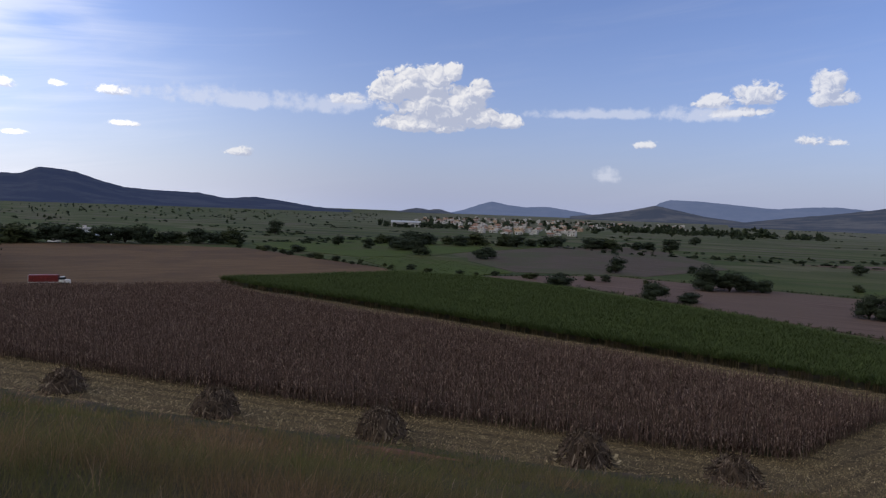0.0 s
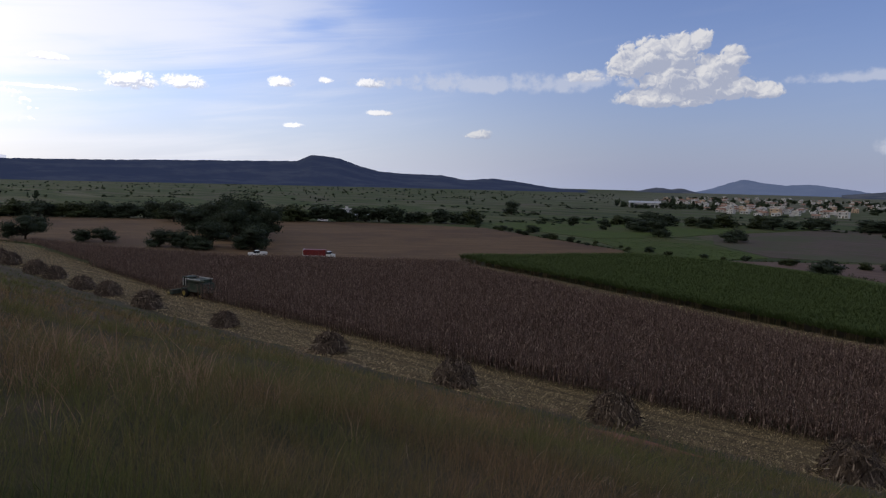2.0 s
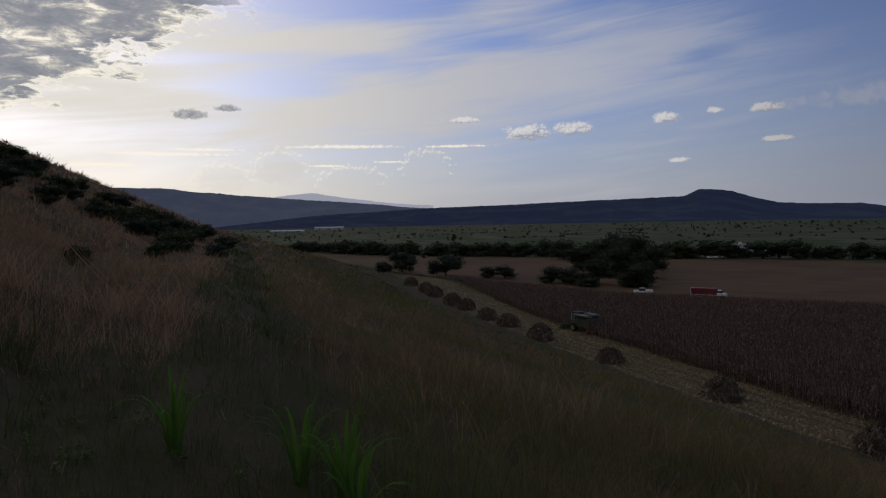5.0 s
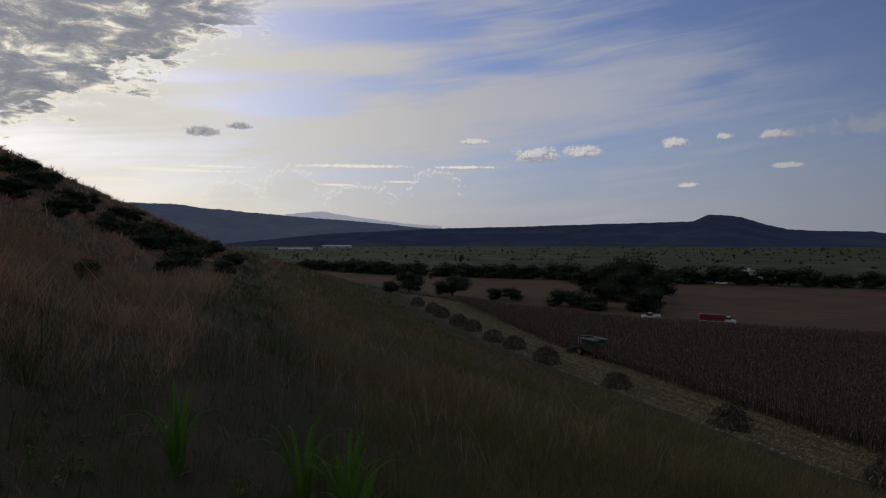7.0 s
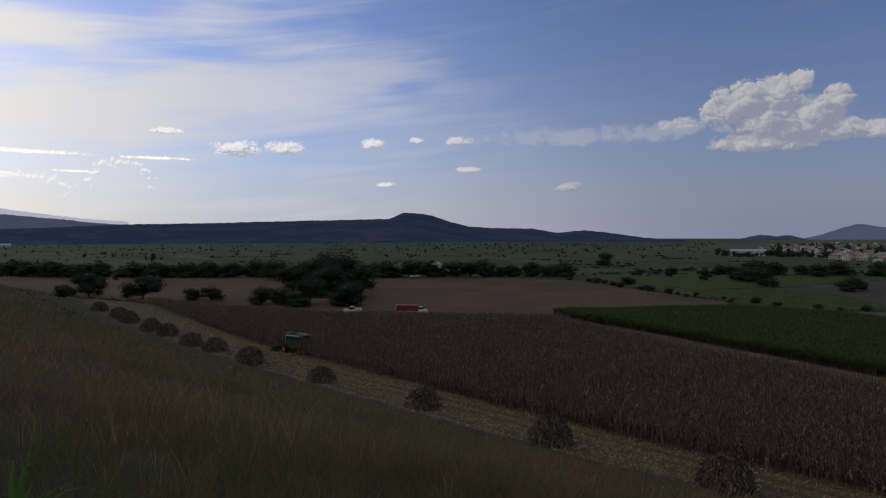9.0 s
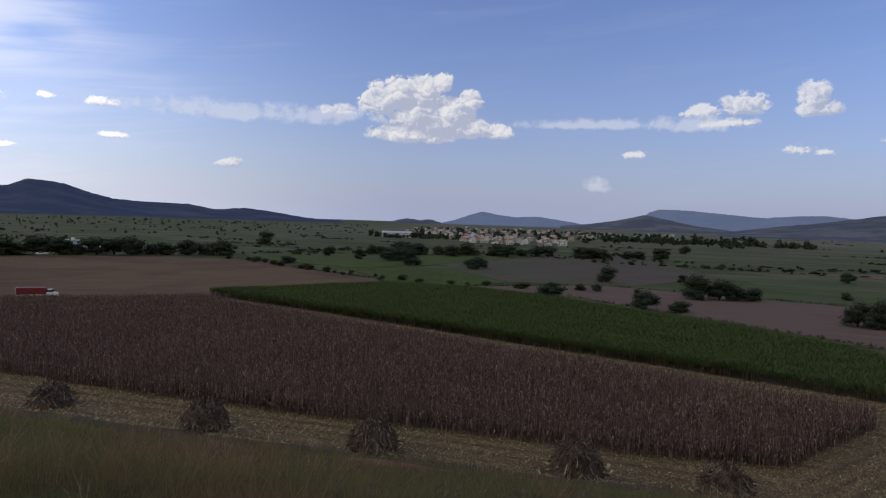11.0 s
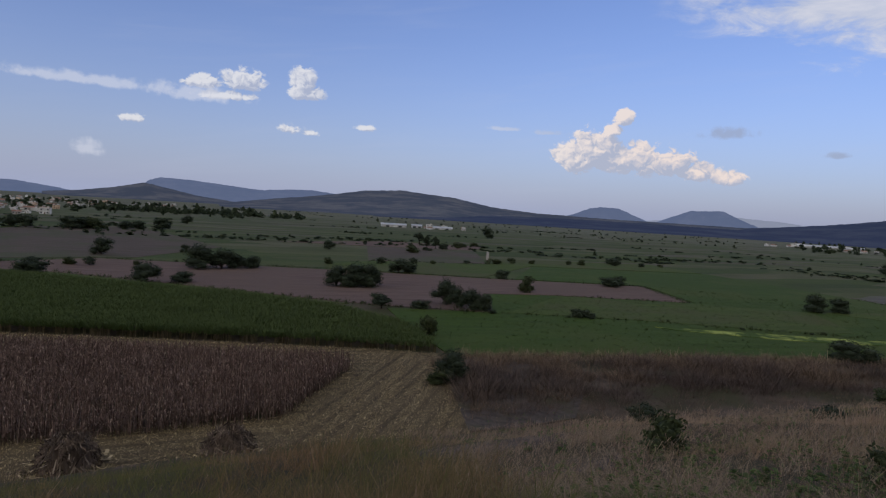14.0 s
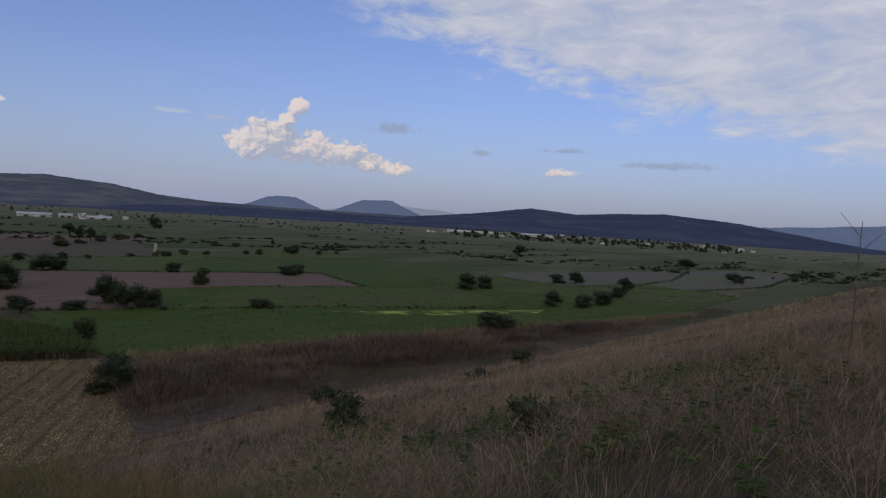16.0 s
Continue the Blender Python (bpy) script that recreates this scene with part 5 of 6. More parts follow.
TREES = {
    "a": make_tree("tree", "dark green round-crowned field tree", 21, "round", MAT["leaf"]),
    "b": make_tree("tree", "dark spreading tree with a broad low crown", 22, "wide", MAT["leaf"]),
    "c": make_tree("tree", "slender upright dark tree", 23, "tall", MAT["leaf"]),
    "d": make_tree("tree", "dense dark tree with an uneven crown", 24, "round", MAT["leaf_olive"]),
    "e": make_tree("bush", "low dark green bush at a field edge", 25, "bush", MAT["leaf"], 1300, 0.046),
    "A": make_tree("tree", "dense dark green tree among the fields", 27, "round", MAT["leaf"], 3800, 0.029),
    "B": make_tree("tree", "dark field tree with a broad dense crown", 28, "wide", MAT["leaf"], 3800, 0.029),
    "D": make_tree("tree", "dense dark tree with an uneven low crown", 29, "round", MAT["leaf"], 3800, 0.029),
    "E": make_tree("bush", "dense dark green bush among the fields", 30, "bush", MAT["leaf"], 3400, 0.031),
    "f": make_tree("bush", "low olive green shrub", 26, "bush", MAT["leaf_olive"], 1100, 0.055),
}
SPREAD = {"a": 0.95, "b": 1.35, "c": 0.62, "d": 0.95, "e": 1.1, "f": 1.1, "A": 0.95, "B": 1.35, "D": 0.95, "E": 1.1}
used = set()


def plant(kind, x, y, h, w, group="field trees", turn=None, z=None):
    """A tree or bush of height h and crown width w on the ground."""
    ob = TREES[kind]
    s = w / SPREAD[kind]
    m = pose(x, y, float(land(x, y)) - 0.03 if z is None else z, 0, 0, (x * 37 + y * 61) % 360 if turn is None else turn) @ Matrix.Diagonal((s, s, h, 1))
    if kind in used:
        ob = repeat(ob, m)
    else:
        used.add(kind)
        ob.matrix_basis = m
    return tagged(ob, group=group)


# clump beside the parked vehicles
for row in (("A", -126.5, 114.4, 5.0, 6.6), ("E", -120.6, 115.4, 4.6, 6.4), ("A", -117.5, 121, 7.6, 8.5), ("E", -114, 114.8, 2.6, 5.4), ("A", -105, 122.6, 7.0, 8.4), ("E", -107.6, 121.6, 4.0, 6),
            ("D", -122, 136, 10.5, 10), ("B", -128.5, 139, 9.5, 13), ("D", -117, 141, 10.5, 8.5), ("D", -134, 152, 13, 12), ("A", -146, 158, 12, 12), ("D", -163, 176, 12, 13), ("A", -152, 150, 9, 11),
            ("E", -150.5, 112, 3.6, 5.4), ("D", -146, 114.6, 4.2, 6.2), ("B", -165.7, 107.4, 7.6, 10.5), ("B", -185.6, 103.8, 8.2, 10), ("E", -183, 95.6, 3.4, 5.6), ("E", -197, 103, 3.4, 5), ("A", -160, 164, 9, 10), ("D", -192, 180, 9, 11)):
    plant(*row, "trees beside the tan field")
# lone trees and clumps among the fields
for row in (("E", 15, 147, 3.8, 7.5), ("B", 32.7, 134.7, 4.6, 6.8), ("E", 39.5, 134, 2.4, 5), ("A", 51, 160, 6.6, 8), ("D", 56, 159, 5.6, 6), ("E", 60, 160, 4, 6), ("E", 64, 160, 3.4, 5),
            ("A", 36.7, 197, 5.5, 5.5), ("B", -1.6, 234.7, 5, 8), ("A", -26.4, 237.8, 7.5, 8), ("E", -35, 262, 5.5, 12), ("A", -15, 307, 6, 8), ("D", 11.5, 317, 6.5, 10), ("E", 50, 332, 6, 14),
            ("D", 68, 123, 5.0, 5.2), ("A", 72, 122, 5.8, 5.8), ("D", 75.6, 121.4, 5.6, 5.2), ("E", 70.2, 121, 3.4, 5), ("E", 73.6, 120, 3.4, 5), ("B", 99.5, 146, 4.4, 6), ("A", 75.2, 94.5, 5.4, 4.8), ("D", 74.8, 90.6, 4.4, 4.4), ("A", 75.9, 88.0, 4.2, 4.4), ("E", 77.4, 86.6, 3.2, 3.6), ("E", 121.5, 129, 2.8, 4.4),
            ("f", 106.6, 105, 4.0, 4.2), ("B", 122, 228, 4, 6), ("D", 41.8, 50.8, 3.5, 3.9), ("f", 39.6, 50.4, 1.6, 2.2), ("c", 61, 94, 2.2, 2.6), ("f", 53.3, 70.6, 3.2, 2.6), ("E", 89, 75, 1.8, 2.4), ("E", 141, 108.5, 2.8, 5.5),
            ("E", 217, 166, 3, 6), ("A", 152.7, 62.4, 4.6, 5.2), ("A", 158, 59.5, 3.8, 4.8), ("E", 98, 34.8, 3.3, 5.6), ("A", 137, 36, 3.8, 4), ("E", 141, 30.4, 3.0, 4.8), ("E", 150, 27.8, 3.4, 5.4), ("A", 168, 27.6, 3.4, 4.2),
            ("c", 182, 28, 4.6, 3.6), ("A", 194, 50, 3.4, 4.8), ("D", 199, 45.4, 4.2, 5), ("B", 262, 1.8, 4.6, 6.4), ("E", 90.8, 74.4, 1.6, 2.8), ("E", 147, 110, 2.8, 4.2), ("E", 63.4, 98.7, 2.2, 3.6), ("E", 67.5, 91.6, 1.8, 3.4), ("D", 358, 25.6, 5, 9), ("A", 363, 116.6, 6, 8), ("c", 201, 277.7, 6, 5), ("A", 317, 354, 9, 8), ("D", -65, 274, 5, 5), ("A", -50, 263, 5, 5), ("D", -40, 271, 5.5, 6), ("E", -68, 226, 3, 5.5),
            ("B", -4, 229, 3.6, 6), ("A", -118, 350, 9, 8), ("D", 127, 424, 6, 8), ("E", 103, 146, 3, 5), ("c", 183, 240, 6, 3), ("c", 184, 248, 6, 3), ("A", 61, 205, 3, 3)):
    plant(*row)
# hedgerows as rows of trees
rng = np.random.default_rng(31)
for line, step, low, high, kinds in (
        (((-372, 133), (-282, 149), (-237, 176), (-173, 214), (-134, 238), (-99, 258)), 4.6, 4.0, 8.0, "adbe"),
        (((-92, 238), (-61, 210), (-29, 182), (-14, 172), (20, 170), (40, 168)), 5.0, 1.0, 2.4, "ef"),
        (((-60, 300), (-20, 318), (40, 335), (95, 342)), 8.0, 4.0, 7.0, "ead"),
        (((71, 88), (98.3, 68.5), (114.6, 52), (124, 42)), 6.0, 0.4, 0.9, "ef"),
        (((150, 215), (225, 262)), 9.0, 1.5, 3.5, "ef"),
        (((90, 170), (170, 172), (240, 150)), 11.0, 1.2, 3.0, "ef")):
    for (x0, y0), (x1, y1) in zip(line, line[1:]):
        n = max(1, int(math.hypot(x1 - x0, y1 - y0) / step))
        for i in range(n):
            t = (i + rng.uniform(0.1, 0.9)) / n
            h = rng.uniform(low, high)
            plant(str(rng.choice(list(kinds))), x0 + (x1 - x0) * t + rng.normal(0, 1.2), y0 + (y1 - y0) * t + rng.normal(0, 1.2), h, h * rng.uniform(1.2, 1.9), "hedgerow trees")
# scrub on the hillside
for i, bearing in enumerate(np.linspace(75.2, 91.5, 30)):
    r = 82 + 22 * math.sin(i * 2.4) + 10 * math.sin(i * 5.1)
    h = (1.2 + 0.7 * abs(math.sin(i * 3.3))) * (0.7 + r / 160)
    plant("ef"[i % 2], -math.sin(radians(bearing)) * r, math.cos(radians(bearing)) * r, h, h * 1.5, "hillside scrub")
for x, y, h, w, kind in ((-40, 6.5, 0.9, 1.5, "f"), (-48, 8.5, 1.1, 1.9, "e"), (-57, 11, 1.2, 2.1, "f"),
                         (-66, 13, 1.3, 2.2, "e"), (-24, 1.5, 0.8, 0.9, "f"),
                         (13.2, 8.3, 1.0, 1.1, "f"), (8.7, 2.5, 0.6, 0.8, "f"), (20, 13.5, 0.8, 1.2, "e"), (32, 12, 1.0, 1.6, "e"), (46, 14, 1.2, 2.0, "f")):
    plant(kind, x, y, h, w, "hillside scrub")


# ---- far trees, town, sheds ----
def far_woods():
    """Hedges, dots of trees and belts of wood far out on the plain."""
    rng = np.random.default_rng(41)
    px, py, ph, pw = [], [], [], []
    for _ in range(150):
        r, a = 270 * (rng.uniform(0, 1) * 0.98 + 0.02) ** -0.55, radians(rng.uniform(-104, 78))
        r = min(max(r, 300), 1700)
        cx, cy = -math.sin(a) * r, math.cos(a) * r
        turn, n = radians(rng.choice([-14, -14, -14, 76]) + rng.normal(0, 6)), int(rng.integers(2, 34))
        gap = rng.uniform(1.6, 6)
        for i in range(n):
            if rng.uniform() < 0.75:
                px.append(cx + math.cos(turn) * i * gap + rng.normal(0, 2.5))
                py.append(cy + math.sin(turn) * i * gap + rng.normal(0, 2.5))
                ph.append(rng.gamma(4, 0.19) + 0.25)
                pw.append(rng.gamma(4, 0.55) + 0.5)
    for a0, a1, r0, r1, n, tall in ((-22, 6, 600, 1250, 300, 4.5), (-26, -10, 690, 800, 150, 5), (-66, -90, 700, 1150, 220, 4.5), (-30, -62, 600, 1300, 120, 2.2), (36, 76, 500, 1500, 260, 2.2), (10, 36, 500, 1500, 260, 2.2), (2, 10, 560, 660, 60, 4)):
        for _ in range(n):
            r, a = rng.uniform(r0, r1), radians(a0 + (a1 - a0) * rng.uniform())
            px.append(-math.sin(a) * r)
            py.append(math.cos(a) * r)
            ph.append(rng.gamma(8, tall / 8))
            pw.append(rng.gamma(8, tall / 7))
    px, py, ph, pw = map(np.array, (px, py, ph, pw))
    ok = (np.hypot(px, py) > 285)
    px, py, ph, pw = px[ok], py[ok], ph[ok], pw[ok]
    sets = []
    for i in range(4):
        v, f = leaf_cloud(rng, [((0, 0, 0.42), (0.34, 0.34, 0.34)), ((0.2, 0.1, 0.3), (0.28, 0.28, 0.24)), ((-0.18, -0.15, 0.45), (0.25, 0.25, 0.28))], 26, 0.36)
        m = np.arange(len(px)) % 4 == i
        n = m.sum()
        sets.append(scattered(v, f, np.stack([px[m], py[m], np.zeros(n)], 1), rng.uniform(0, 6.283, n), ph[m], stretch=pw[m] / ph[m]))
    stuff("far_trees", sets, MAT["leaf_far"], "far dark hedges and scattered trees on the plain", "trees")


far_woods()


def make_house(wall, roof, label, storeys, pitched):
    thing = tagged(new("house"), label, "house", "houses of the town")
    w, d, h = 9.0, 7.5, 3.0 * storeys
    body = part("wall", box(bmesh.new(), -w / 2, w / 2, -d / 2, d / 2, -0.2, h), wall, thing)
    if pitched:
        bm = bmesh.new()
        v = [bm.verts.new(p) for p in ((-w / 2 - 0.4, -d / 2 - 0.4, h), (w / 2 + 0.4, -d / 2 - 0.4, h), (w / 2 + 0.4, d / 2 + 0.4, h), (-w / 2 - 0.4, d / 2 + 0.4, h), (-w / 2 - 0.4, 0, h + 1.7), (w / 2 + 0.4, 0, h + 1.7))]
        for q in ((0, 1, 5, 4), (2, 3, 4, 5), (0, 4, 3), (1, 2, 5), (3, 2, 1, 0)):
            bm.faces.new([v[i] for i in q])
        part("roof", bm, roof, thing)
    else:
        bm = box(bmesh.new(), -w / 2 - 0.15, w / 2 + 0.15, -d / 2 - 0.15, d / 2 + 0.15, h, h + 0.35)
        box(bm, w * 0.12, w * 0.34, -0.9, 0.9, h + 0.35, h + 1.7)
        part("roof", bm, roof, thing)
    for s in range(storeys):
        for x in (-2.9, 2.7):
            part("window", box(bmesh.new(), x - 0.75, x + 0.75, -d / 2 - 0.06, -d / 2 + 0.1, s * 3 + 0.95, s * 3 + 2.25), MAT["window"], thing)
    part("door", box(bmesh.new(), -0.55, 0.55, -d / 2 - 0.06, -d / 2 + 0.1, -0.1, 2.1), MAT["wood"], thing)
    return thing


HOUSES = (make_house(MAT["wall_white"], MAT["roof_pale"], "white flat-roofed house of one storey", 1, False),
          make_house(MAT["wall_white"], MAT["roof_tile"], "white house with a tiled pitched roof", 1, True),
          make_house(MAT["wall_ochre"], MAT["roof_pale"], "ochre two-storey flat-roofed house", 2, False),
          make_house(MAT["wall_white"], MAT["roof_pale"], "white two-storey flat-roofed house", 2, False),
          make_house(MAT["wall_grey"], MAT["roof_tile"], "bare block house with a tiled roof", 1, True))
rng = np.random.default_rng(42)
placed = 0
spots = []
for a0, a1, r0, r1, n in ((-7, 3.2, 490, 700, 70), (-9, 4.5, 640, 1400, 130), (-16, -8, 780, 1300, 38), (3, 7, 720, 1100, 22), (-64, -78, 800, 1150, 20), (-78, -92, 700, 1000, 10), (-36, -40, 620, 700, 6), (30, 40, 300, 320, 1)):
    for _ in range(n):
        a, r = radians(a0 + (a1 - a0) * rng.uniform()), rng.uniform(r0, r1)
        spots.append((-math.sin(a) * r, math.cos(a) * r))
for x, y in spots:
    i = int(rng.choice(5, p=(0.30, 0.20, 0.08, 0.20, 0.22)))
    s = rng.uniform(0.42, 0.68)
    m = pose(x, y, 0, 0, 0, rng.choice([0, 90]) + rng.normal(-14, 8)) @ Matrix.Diagonal((s, s * rng.uniform(0.8, 1.2), s, 1))
    if placed < 5:
        HOUSES[placed].matrix_basis = m
    else:
        repeat(HOUSES[i], m)
    placed += 1


def shed(x, y, turn, long, deep, high, label):
    thing = tagged(new("farm_shed"), label, "shed", "long farm sheds")
    part("wall", box(bmesh.new(), -long / 2, long / 2, -deep / 2, deep / 2, -0.2, high), MAT["wall_white"], thing)
    bm = bmesh.new()
    v = [bm.verts.new(p) for p in ((-long / 2 - 0.5, -deep / 2 - 0.6, high), (long / 2 + 0.5, -deep / 2 - 0.6, high), (long / 2 + 0.5, deep / 2 + 0.6, high), (-long / 2 - 0.5, deep / 2 + 0.6, high),
                                   (-long / 2 - 0.5, 0, high + deep * 0.16), (long / 2 + 0.5, 0, high + deep * 0.16))]
    for q in ((0, 1, 5, 4), (2, 3, 4, 5), (0, 4, 3), (1, 2, 5), (3, 2, 1, 0)):
        bm.faces.new([v[i] for i in q])
    part("roof", bm, MAT["pale_metal"], thing)
    n = max(2, int(long / 16))
    for i in range(n):
        cx = -long / 2 + long * (i + 0.5) / n
        part("opening", box(bmesh.new(), cx - 1.6, cx + 1.6, -deep / 2 - 0.08, -deep / 2 + 0.1, 0.0, high * 0.62), MAT["window"], thing)
    thing.matrix_basis = pose(x, y, 0, 0, 0, turn)


def at(bearing, r):
    return -math.sin(radians(bearing)) * r, math.cos(radians(bearing)) * r


shed(*at(-33.6, 640), -30, 24, 9, 2.2, "long white farm shed with a metal roof")
shed(*at(-37.8, 650), -36, 20, 8, 1.5, "low white farm shed beside trees")
shed(*at(-35.6, 660), -30, 10, 7, 2.2, "small white farm outbuilding")
shed(*at(7.6, 600), 8, 26, 9, 4, "long pale shed at the edge of town")
shed(*at(-68.3, 1000), -70, 80, 10, 1.6, "very long white factory shed")
shed(*at(-73.4, 1000), -72, 40, 10, 2.6, "long white factory shed")
shed(*at(67, 1400), 66, 60, 12, 4, "long pale shed far out on the plain")
shed(*at(70.5, 1150), 70, 56, 10, 2.2, "long pale greenhouse far out on the plain")
shed(*at(31.5, 284), 30, 6, 4, 2.4, "small farm building among hedge trees")
shed(*at(36.8, 280), 36, 6, 4, 2.4, "small white farm building among hedge trees")


# ---- corn shocks, vehicles ----
def make_shock(seed):
    """A heap of cut maize stalks stood together: a dark core, leaning stalks, loose litter round it."""
    rng = np.random.default_rng(seed)
    thing = tagged(new("corn_shock"), "rough conical heap of dry brown maize stalks on stubble", "corn shock", "corn shocks along the strip")
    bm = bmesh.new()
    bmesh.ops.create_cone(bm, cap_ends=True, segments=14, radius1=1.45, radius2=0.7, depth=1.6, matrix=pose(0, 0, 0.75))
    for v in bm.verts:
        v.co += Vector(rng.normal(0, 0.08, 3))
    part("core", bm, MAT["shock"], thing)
    vs, fs = [], []
    for i in range(820):
        a, u = rng.uniform(0, 6.283), rng.uniform(0, 1) ** 0.8
        r0, z0 = 1.7 * math.sqrt(max(0.0, 1.0 - u ** 2.4 * 0.96)), 2.0 * u
        r0 *= rng.uniform(0.88, 1.08)
        mid = np.array([math.cos(a) * r0, math.sin(a) * r0, z0])
        out = np.array([math.cos(a), math.sin(a), 0.0])
        way = np.array([0, 0, 1.0]) - out * 0.45 + rng.normal(0, 0.75, 3)
        way *= rng.uniform(0.12, 0.42) / (np.linalg.norm(way) + 1e-6)
        base, tip = mid - way, mid + way
        base[2], tip[2] = max(base[2], 0.03), max(tip[2], 0.05)
        side = np.cross(way, out + rng.normal(0, 0.3, 3))
        side *= rng.uniform(0.025, 0.06) / (np.linalg.norm(side) + 1e-6)
        k = len(vs)
        vs += [base - side, base + side, tip + side * 0.5, tip - side * 0.5]
        fs.append((k, k + 1, k + 2, k + 3))
    tagged(part_mesh("heap_cover", quick_mesh("heap_cover", vs, fs, MAT["shock"]), thing), kind="stuff")
    vs, fs = [], []
    for i in range(330):
        a, r = rng.uniform(0, 6.283), rng.uniform(1.2, 2.5)
        p = np.array([math.cos(a) * r, math.sin(a) * r, rng.uniform(0.03, 0.25)])
        d = np.append(rng.normal(0, 0.28, 2), rng.uniform(-0.02, 0.15))
        side = np.array([-d[1], d[0], 0]) * 0.14
        k = len(vs)
        vs += [p - side, p + side, p + d + side, p + d - side]
        fs.append((k, k + 1, k + 2, k + 3))
    tagged(part_mesh("litter", quick_mesh("litter", vs, fs, MAT["straw"]), thing, "pale loose straw"), kind="stuff")
    return thing


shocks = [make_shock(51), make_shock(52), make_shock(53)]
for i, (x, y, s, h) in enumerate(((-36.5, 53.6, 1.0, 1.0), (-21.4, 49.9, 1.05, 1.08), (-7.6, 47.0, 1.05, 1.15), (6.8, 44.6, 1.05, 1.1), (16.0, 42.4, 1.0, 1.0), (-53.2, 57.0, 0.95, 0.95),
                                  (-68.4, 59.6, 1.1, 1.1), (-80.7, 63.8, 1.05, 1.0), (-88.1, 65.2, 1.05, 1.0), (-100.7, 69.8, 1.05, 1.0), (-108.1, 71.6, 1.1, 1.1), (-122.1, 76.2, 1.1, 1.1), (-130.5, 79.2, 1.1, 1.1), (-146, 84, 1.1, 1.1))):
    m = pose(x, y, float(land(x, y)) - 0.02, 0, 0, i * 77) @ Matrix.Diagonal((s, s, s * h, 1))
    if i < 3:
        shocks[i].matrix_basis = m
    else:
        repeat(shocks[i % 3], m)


def harvester(x, y, turn):
    """A combine harvester, front towards +x."""
    t = tagged(new("combine_harvester"), "dusty green combine harvester cutting the maize edge", "harvester")
    g = MAT["green_paint"]
    part("body", box(bmesh.new(), -3.6, 1.1, -1.45, 1.45, 1.1, 2.9, 0.12, 0.94), g, t)
    part("grain_tank", box(bmesh.new(), -2.6, 0.9, -1.5, 1.5, 2.9, 3.5, 0.05, 1.06), g, t)
    for yy in (-1.5, 1.5):
        part("tank_rim", box(bmesh.new(), -2.75, 1.0, yy - 0.07, yy + 0.07, 3.48, 3.66, 0.02), MAT["pale_metal"], t, "pale metal edging")
    part("side_stripe", box(bmesh.new(), -3.2, 0.6, -1.53, -1.44, 2.35, 2.6, 0.01), MAT["pale_metal"], t, "pale painted stripe")
    part("straw_hood", box(bmesh.new(), -4.6, -3.5, -1.2, 1.2, 1.2, 2.4, 0.1, 0.7, 0.2), g, t)
    cab = part("cab", box(bmesh.new(), 1.1, 2.7, -1.0, 1.0, 1.9, 2.15, 0.05), g, t)
    part("glass", box(bmesh.new(), 1.15, 2.68, -0.95, 0.95, 2.15, 3.6, 0.06, 0.9), MAT["glass"], cab, "dark tinted cab windows")
    part("roof", box(bmesh.new(), 1.0, 2.85, -1.08, 1.08, 3.6, 3.82, 0.06), g, cab)
    for yy in (-0.98, 0.98):
        for x0, x1 in ((2.66, 2.55), (1.95, 1.9), (1.16, 1.2)):
            part("pillar", box(bmesh.new(), x0 - 0.07, x0 + 0.07, yy - 0.06, yy + 0.06, 2.1, 3.62, 0.01), MAT["pale_metal"], cab, "pale cab pillar")
    part("roof_edge", box(bmesh.new(), 0.96, 2.9, -1.13, -1.08, 3.62, 3.80, 0.01), MAT["pale_metal"], cab, "pale roof edging")
    part("railing", tube(bmesh.new(), (1.0, -1.3, 2.0), (2.8, -1.3, 2.0), 0.03), MAT["pale_metal"], t)
    part("feeder_house", box(bmesh.new(), 2.3, 4.0, -0.7, 0.7, 0.5, 1.5, 0.05, 0.8, -0.2), g, t)
    header_bar = part("header", box(bmesh.new(), 3.9, 4.7, -2.6, 2.6, 0.35, 1.2, 0.06), g, t)
    for i in range(7):
        yy = -2.4 + 0.8 * i
        bm = bmesh.new()
        bmesh.ops.create_cone(bm, cap_ends=True, segments=8, radius1=0.26, radius2=0.04, depth=1.5, matrix=pose(5.3, yy, 0.5, 0, 98, 0))
        part("snout", bm, MAT["yellow_paint"], header_bar)
    part("unloading_auger", tube(bmesh.new(), (0.8, 1.55, 3.3), (-4.6, 1.75, 3.45), 0.17, seg=12), g, t)
    part("exhaust_pipe", tube(bmesh.new(), (-2.9, -0.8, 2.9), (-2.9, -0.8, 3.9), 0.07), MAT["dark"], t)
    part("ladder", box(bmesh.new(), 1.4, 1.9, -1.35, -1.0, 0.7, 2.0, 0.03), MAT["dark"], t)
    for yy in (-1.55, 1.55):
        wheel(t, 1.4, yy, 0.85, 0.85, 0.65, MAT["yellow_paint"])
        wheel(t, -2.8, yy * 0.85, 0.55, 0.55, 0.4, MAT["yellow_paint"])
    t.matrix_basis = pose(x, y, 0, 0, 0, turn) @ Matrix.Scale(0.74, 4)


